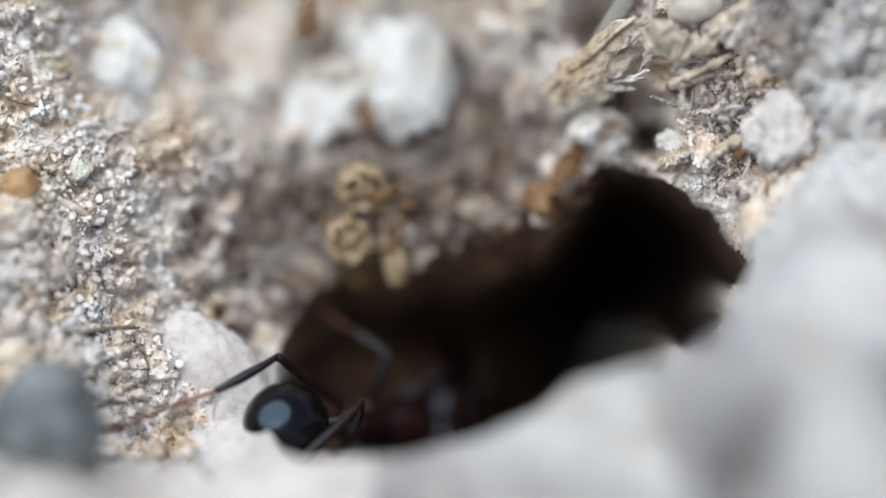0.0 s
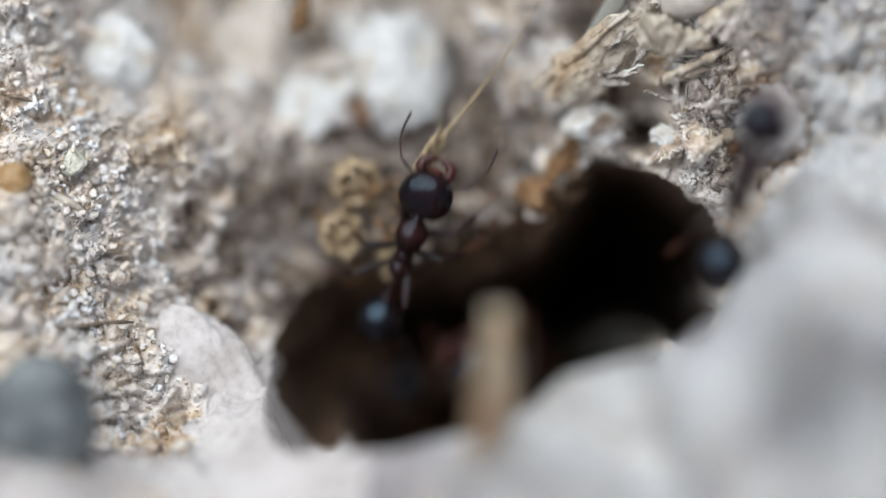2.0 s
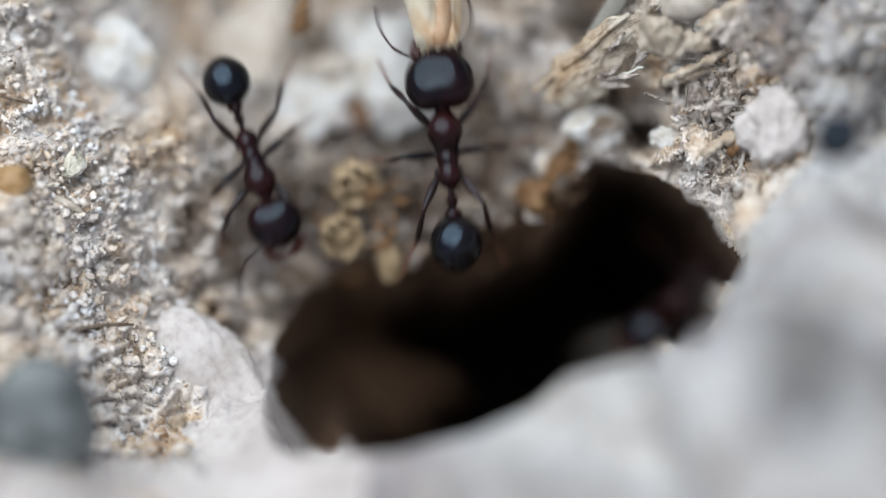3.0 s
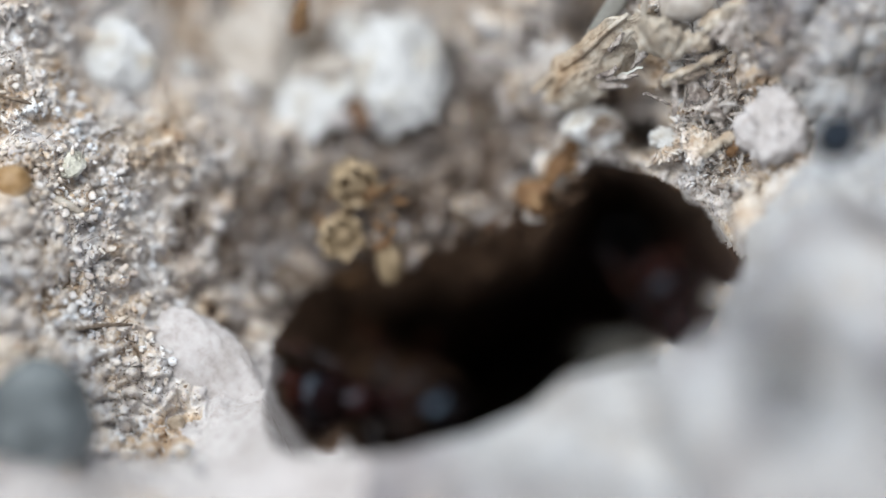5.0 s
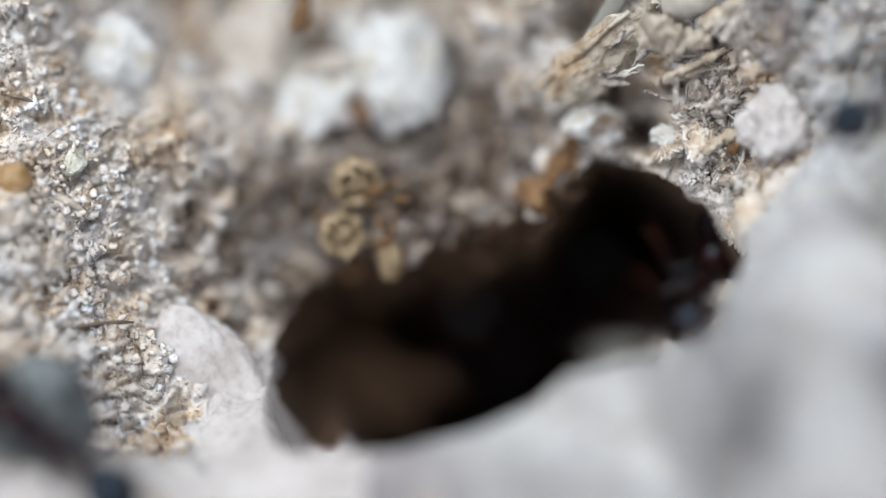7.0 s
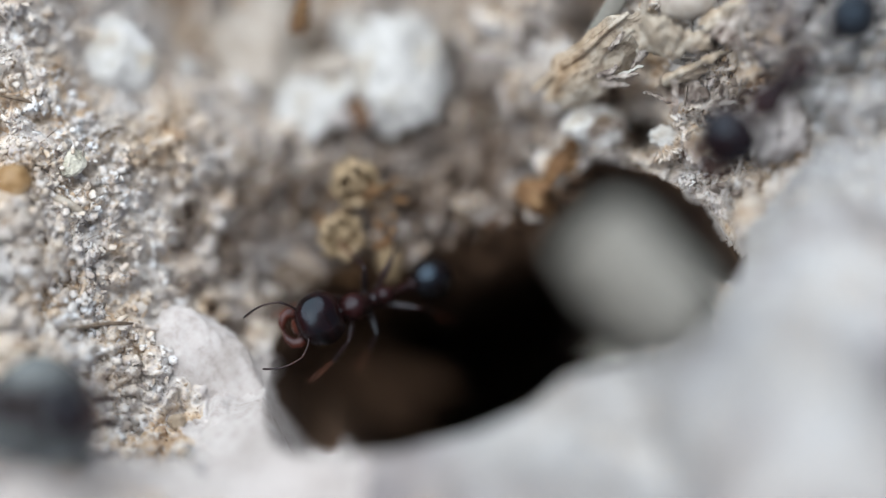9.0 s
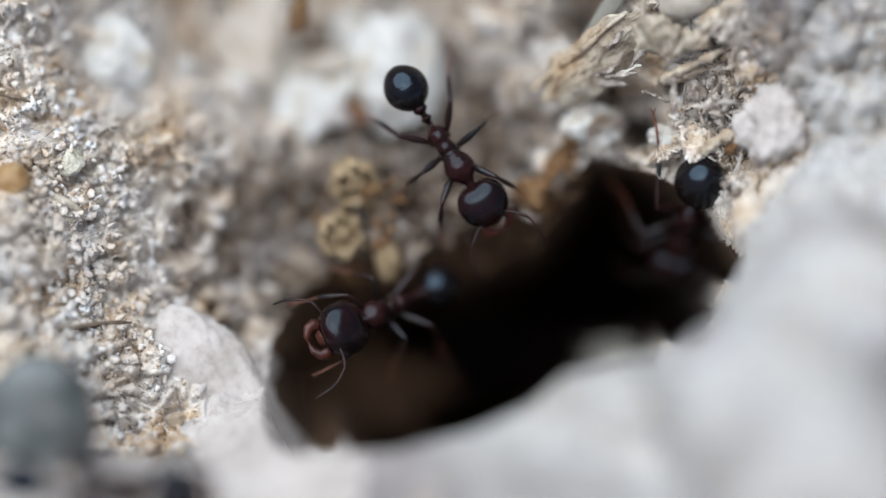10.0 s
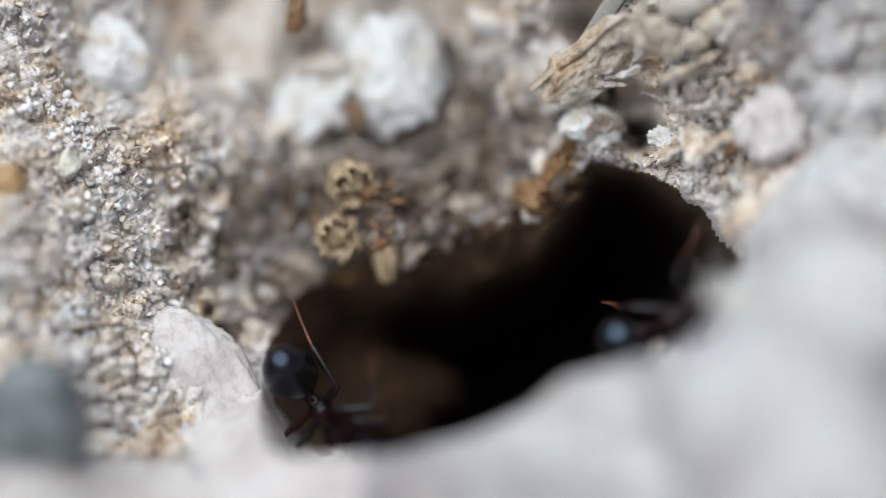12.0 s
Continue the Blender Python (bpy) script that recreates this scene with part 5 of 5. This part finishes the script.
    rows = [
        (0, -17.59, 17.6, 2, -114, 0, 0), (9, -9.58, 11.11, -0.4, -114, 0, 0), (9.2, -6.26, 8.89, -0.4, -107, 0, 0), (9.3, -4.77, 8.04, -0.4, -105, 0, 0),
        (9.4, -3.4, 6.55, -0.4, -115, 0, 0), (9.5, -1.47, 5.7, -0.4, -114, 0, 0), (9.6, -0.77, 4.71, -0.4, -128, 0, 0), (9.7, -0.41, 3.9, -0.4, -142, 0, 0),
        (9.8, -0.21, 3.88, -0.4, -138, 0, 0), (9.9, 0.12, 3.7, -0.4, -140, 0, 0), (10, 0.24, 3.13, -0.5, -146, 0, 0), (10.1, 1.16, 3.16, -0.5, -139, 0, 0),
        (10.3, 1.52, 3.42, -0.5, -138, 0, 0), (10.5, 1.91, 3.51, -0.5, -147, 0, 0), (10.6, 1.28, 2.47, -0.7, -165, -10, 0), (10.7, 0.9, 1.11, -1.1, -172, -20, 0),
        (10.8, 1.11, 0.34, -1.8, -167, -40, 0), (10.9, 1.25, 0.16, -2.2, -163, -42, 0), (11, 1.72, 0.04, -2.8, -156, -42, 0), (11.1, 1.77, -0.72, -4, -160, -45, 0),
        (11.2, 1.78, -2, -7, -161, -55, 0), (11.3, 1.79, -2.18, -11, -168, -60, 0), (11.7, 1.92, -3.89, -60, -173, -60, 0), (12, 1.92, -3.89, -60, -173, -60, 0),
    ]
    glide(scout, rows)
    step_out(scout, rows, 10)
    rows = [
        (0, -13.23, 22.81, 0.6, -176, 0, 0), (10, -12.53, 14.73, 1.6, -176, 0, 0), (10.3, -11.61, 10.38, 0.6, -178, 0, 0), (10.4, -11.06, 7.62, 0.5, -182, 0, 0),
        (10.5, -10.52, 6.58, 0.4, -182, 0, 0), (10.6, -10.05, 4.54, 0.2, -171, 0, 0), (10.7, -8.5, 2.43, -0.1, -159, 0, 0), (10.8, -7.17, 0.26, -0.4, -155, -10, 0),
        (10.9, -6.43, -0.65, -0.7, -148, -20, 0), (11, -5.62, -2.03, -1, -141, -25, 0), (11.1, -5.38, -2.87, -1.4, -143, -28, 0), (11.2, -5.18, -3.62, -1.8, -140, -38, 0),
        (11.3, -5.07, -3.87, -2, -139, -40, 0), (11.5, -4.22, -4.31, -1.8, -144, -45, 0), (11.6, -3.82, -4.78, -2.2, -143, -50, 0), (11.8, -3.75, -4.97, -2.2, -145, -50, 0),
        (12, -3.5, -5.36, -2.6, -143, -50, 0),
    ]
    glide(strider, rows)
    step_out(strider, rows, 11)
    rows = [
        (0, 5.07, -3.92, -55, 105, 10, 0), (4, 4.36, -1.84, -30, 105, 0, 0), (4.6, 3.85, -0.43, -16, 107, 0, 0), (5, 3.81, -0.32, -14, 105, 0, 0),
        (5.5, 3.73, -0.42, -14, 108, 0, 0), (6.5, 3.78, -1.22, -14, 120, 0, 0), (7, 2.89, -1.27, -14, 110, 0, 0), (7.6, 4.34, -2.49, -25, 112, 0, 0),
        (8.4, 7.4, -3.21, -60, 119, 0, 0), (12, 7.53, -3.17, -60, 119, 0, 0),
    ]
    glide(lurker, rows)
    step_out(lurker, rows, 12)
    rows = [
        (0, 10.7, -3.95, -55, 141, 0, 0), (1.8, 9.79, -2.97, -40, 147, 0, 0), (2.6, 8.13, -1.43, -9, 141, 0, 0), (3, 8.17, -1.05, -6, 142, 0, 0),
        (3.7, 8.33, -2.04, -10, 132, 0, 0), (4.2, 8.15, -2.87, -12, 95, 10, 0), (4.7, 8.08, -3.36, -10, 49, 25, 0), (5, 8.2, -2.93, -8, 24, 30, 0),
        (5.3, 8.28, -1.93, -4, -15, 40, 0), (5.5, 8.94, -0.77, -3.8, -18, 45, 0), (6, 8.99, -0.72, -3.7, -18, 45, 0), (6.5, 8.97, -0.71, -3.7, -18, 45, 0),
        (7, 8.66, -0.62, -3.7, -16, 45, 0), (7.2, 8.55, -0.66, -3.9, -16, 45, 0), (7.6, 8.08, -2.86, -8, 11, 30, 0), (8, 8.06, -4.83, -25, 23, 30, 0),
        (8.6, 9.59, -5.73, -60, 23, 30, 0), (12, 9.71, -5.69, -60, 23, 30, 0),
    ]
    glide(waiter, rows)
    step_out(waiter, rows, 13, raised=15)
    rows = [
        (0, -18.24, -6.62, 6, -93, 0, 0), (0.3, -11.55, -6.45, 9, -93, 0, 0), (0.5, -9.5, -6.2, 9.5, -86, 0, 0), (0.8, -9.3, -6.6, 10.5, -89, 0, 0),
        (1, -8.1, -7.5, 12, -92, 0, 0), (1.2, -7, -9.5, 13, -97, 0, 0), (1.5, -5.6, -11.2, 13, -106, 0, 0), (2, -4.1, -12.5, 13, -149, 0, 0),
        (3, -1.9, -14.5, 13, -167, 0, 0), (12, 0.12, -15.24, 13.9, -171, 0, 0),
    ]
    glide(passer, rows)
    step_out(passer, rows, 14)
    rows = [
        (0, -27.78, -4.11, 6, -94, 0, 0), (8.4, -18.92, -3.99, 6.5, -97, 0, 0), (8.8, -15.1, -3.81, 7, -101, 0, 0), (9, -13.34, -4.53, 8.4, -98, 0, 0),
        (9.1, -11.52, -5.33, 7.4, -95, 0, 0), (9.2, -9.73, -5.84, 6.4, -86, 0, 0), (9.3, -9.45, -5.86, 5.8, -84, 0, 0), (9.4, -8.17, -5.84, 5, -75, 0, 0),
        (9.5, -8.08, -6.11, 5, -76, 0, 0), (9.6, -8.53, -6.85, 5, -85, 0, 0), (9.8, -9.68, -7.08, 7, -92, 0, 0), (10.2, -10.09, -7.31, 8, -93, 0, 0),
        (10.6, -7.94, -7.64, 8, -96, 0, 0), (11, -5.83, -8.48, 8, -122, 0, 0), (11.4, -3.56, -10.83, 9, -162, 0, 0), (12, -1.71, -15.75, 9, -167, 0, 0),
    ]
    glide(crosser, rows)
    step_out(crosser, rows, 15)
    rows = [
        (0, 4.63, -4.97, -60, -98, 0, 0), (10.6, 3.94, -3.65, -14, -98, 0, 0), (11.2, 5.37, -2.97, -6, -86, 20, 0), (11.5, 6.15, -2.69, -6, -59, 30, 0),
        (11.7, 6.4, -2.6, -4, -59, 30, 0), (11.85, 7.1, -2.3, -1, -62, 30, 0), (12, 7.7, -1.9, 2.4, -68, 30, 0),
    ]
    glide(bringer, rows)
    step_out(bringer, rows, 16)
    rows = [
        (0, 2.85, -6.65, -26, 8, 0, 0), (0.2, 0.18, -5.87, -20, 17, 0, 0), (0.4, 1.2, -5.18, -16, -8, 0, 0), (0.5, 1.2, -4.95, -14, 11, 0, 0),
        (0.6, -0.34, -4.91, -12, 19, 0, 0), (0.7, -0.32, -3.89, -9, -7, 0, 0), (0.8, -0.12, -3.65, -6, 7, 0, 0), (1, -2.49, -3.65, -4.5, 18, 0, 0),
        (1.2, -3.39, -2.73, -4, 22, 0, 0), (1.4, -2.91, -2.17, -3.6, 9, 0, 0), (1.5, -2.44, -0.71, -3, 11, 0, 0), (1.6, -2.24, -0.52, -2.4, -15, 0, 0),
        (1.7, -2.59, -0.16, -1.6, -42, 0, 0), (1.8, -1.86, 0.92, -1.2, -24, 0, 0), (1.9, -2.4, 0.93, -1.2, 4, 0, 0), (2, -0.96, 2.18, -1, -34, 0, 0),
        (2.1, -0.86, 3.44, -0.6, -1, 0, 0), (2.2, 0.3, 4.87, -0.4, 7, 0, 0), (2.3, 0.13, 7.56, -0.4, 22, 0, 0), (2.4, -0.37, 9.35, -0.4, 8, 0, 0),
        (2.5, -0.62, 10.97, -0.4, 7, 0, 0), (2.6, -0.86, 13.31, -0.4, 0, 0, 0), (2.8, -1.13, 17.44, -0.4, 0, 0, 0), (4, -1.46, 25.01, -0.5, 0, 0, 0),
        (12, -1.33, 24.91, -0.5, 0, 0, 0),
    ]
    glide(bearded_husk, rows)
    rows = [
        (0, 2.93, -7.95, -60, 115, 30, 0), (1.6, 2.57, -6.19, -14, 90, 40, 0), (2, 1.9, -5.71, -7, 25, 40, 0), (2.1, 1.02, -5.43, -5, 22, 45, 0),
        (2.2, 1.23, -3.2, -4.6, 0, 62, 0), (2.3, 0.9, -1.77, -3.8, 0, 66, 0), (2.4, 0.26, -1.35, -3.4, 8, 67, 0), (2.5, 0.34, -1.4, -3.2, 6, 67, 0),
        (2.6, 0.44, -1.37, -3.1, 8, 66, 0), (2.7, 1.43, -1.48, -2.8, -3, 58, 0), (2.8, 1.81, -0.61, -1.6, -17, 30, 0), (2.9, 1.62, 1.28, -0.9, -12, 15, 0),
        (3, 0.14, 3.08, -0.3, 6, 0, 0), (3.1, 0.58, 3.93, -0.3, 10, 0, 0), (3.2, 0.52, 4.15, -0.3, 8, 0, 0), (3.6, -0.06, 8.77, -0.4, 8, 0, 0),
        (4, -1.13, 14.23, -0.4, 8, 0, 0), (5, -2.92, 21.76, -0.5, 8, 0, 0), (12, -2.78, 21.68, -0.5, 8, 0, 0),
    ]
    glide(hauler, rows)
    step_out(hauler, rows, 18)
    rows = [
        (0, 0.2, -9.64, -50, 7, 0, 0), (1.6, 1.33, -7.21, -20, 6, 50, 0), (1.9, 1.55, -8.19, 0, 4, 55, 0), (2, 1.72, -7.63, 4, 7, 60, 0),
        (2.1, 0.65, -7.33, 3, 9, 60, 0), (2.2, 1.02, -2.11, 0, 0, 68, 0), (2.3, 0.49, -0.14, -1, 33, 60, 0), (2.4, -0.41, 0.22, 1.2, 32, 53, 0),
        (2.5, -0.05, 0.31, 1.4, 27, 53, 0), (2.6, 0.22, 0.5, 1.4, 12, 45, 0), (2.7, 1.05, 0.6, 1.5, -25, 54, 0), (2.8, 2.2, 2, -0.2, -42, 5, 0),
        (2.9, 2.4, 4.35, 0.6, -20, 0, 0), (3, -0.12, 6.48, 0.2, 7, 0, 0), (3.1, 0.04, 7.32, 0.2, 5, 0, 0), (3.2, 0.04, 7.5, 0.2, 5, 0, 0),
        (3.6, -0.57, 12.06, 0.1, 6, 0, 0), (4, -1.64, 17.6, 0.1, 9, 0, 0), (5, -3.24, 25.09, 0.1, 9, 0, 0), (12, -3.1, 24.99, 0.1, 9, 0, 0),
    ]
    glide(long_husk, rows)
    rows = [
        (0, 17.49, 4.76, 14.5, -145, 0, 0), (8, 11.12, 2.97, 15.5, -145, 0, 0), (8.6, 6.54, 1.76, 13, -157, 0, 0), (8.8, 5.75, 0.93, 13, -152, 0, 0),
        (9, 4.26, 0.83, 13, -140, 0, 0), (9.1, 2.33, -0.82, 12.5, -120, 0, 0), (9.2, 1.97, -2.09, 16.5, -114, 0, 0), (9.4, 0.84, -2.83, 16, -109, 0, 0),
        (9.5, 0.34, -3.09, 15.5, -107, 0, 0), (9.6, 0.19, -3.39, 15, -106, 0, 0), (9.7, 0.03, -4.04, 14.5, -106, 0, 0), (9.8, -1.13, -7.3, 13, -104, 0, 0),
        (9.9, -2.44, -10.65, 13, -99, 0, 0), (12, -3.65, -13.89, 12.5, -99, 0, 0),
    ]
    glide(chaff, rows)
    rows = [
        (0, 7.25, -4.07, -22, 84, 0, 0), (10.8, 6.52, -3.74, -10, 90, 0, 0), (11.4, 6.11, -4.19, -14, 63, 0, 0), (11.5, 5.72, -3.85, -8, 41, 0, 0),
        (11.6, 5.21, -3.26, 2, 27, 0, 0), (11.7, 6, -1.73, 4.5, 25, 0, 0), (11.8, 7.14, -1.29, 6, 30, 0, 0), (11.9, 8.11, -1.62, 7, 56, 0, 0),
        (12, 9.4, -1.77, 8, 60, 0, 0),
    ]
    glide(short_husk, rows)
    rows = [
        (0, 8.06, -4.9, 20.9, 2, 55, 0), (0.6, 8.82, -4.89, 22.1, 5, 55, 0), (1, 9.53, -4.69, 22.9, 2, 55, 0), (1.5, 9.82, -3.93, 21.4, 2, 55, 0),
        (2, 10.03, -3.61, 21, 2, 55, 0), (2.5, 10.07, -3.12, 20.4, 2, 55, 0), (3, 9.97, -2.91, 20.2, 1, 55, 0), (4, 9.61, -2.9, 20.2, 7, 55, 0),
        (5, 9.38, -2.9, 20.1, 9, 55, 0), (5.5, 9.87, -2.63, 20, 5, 55, 0), (6, 10.01, -2.51, 19.9, 0, 55, 0), (6.5, 9.75, -3.46, 20.8, 1, 55, 0),
        (7, 8.27, -4.27, 20.7, 2, 55, 0), (7.2, 8.27, -4.1, 20.6, 2, 55, 0), (7.5, 9.59, -4.26, 15.5, -40, 55, 0), (7.8, 10.58, -4.51, 19.8, -106, 55, 0),
        (8.2, 12.39, -5.87, 24.8, -125, 55, 0), (8.8, 15, -8.43, 25, -143, 55, 0), (12, 25.09, -16.11, 7.4, -156, 55, 0),
    ]
    glide(idler, rows)
    step_out(idler, rows, 22)

motions()
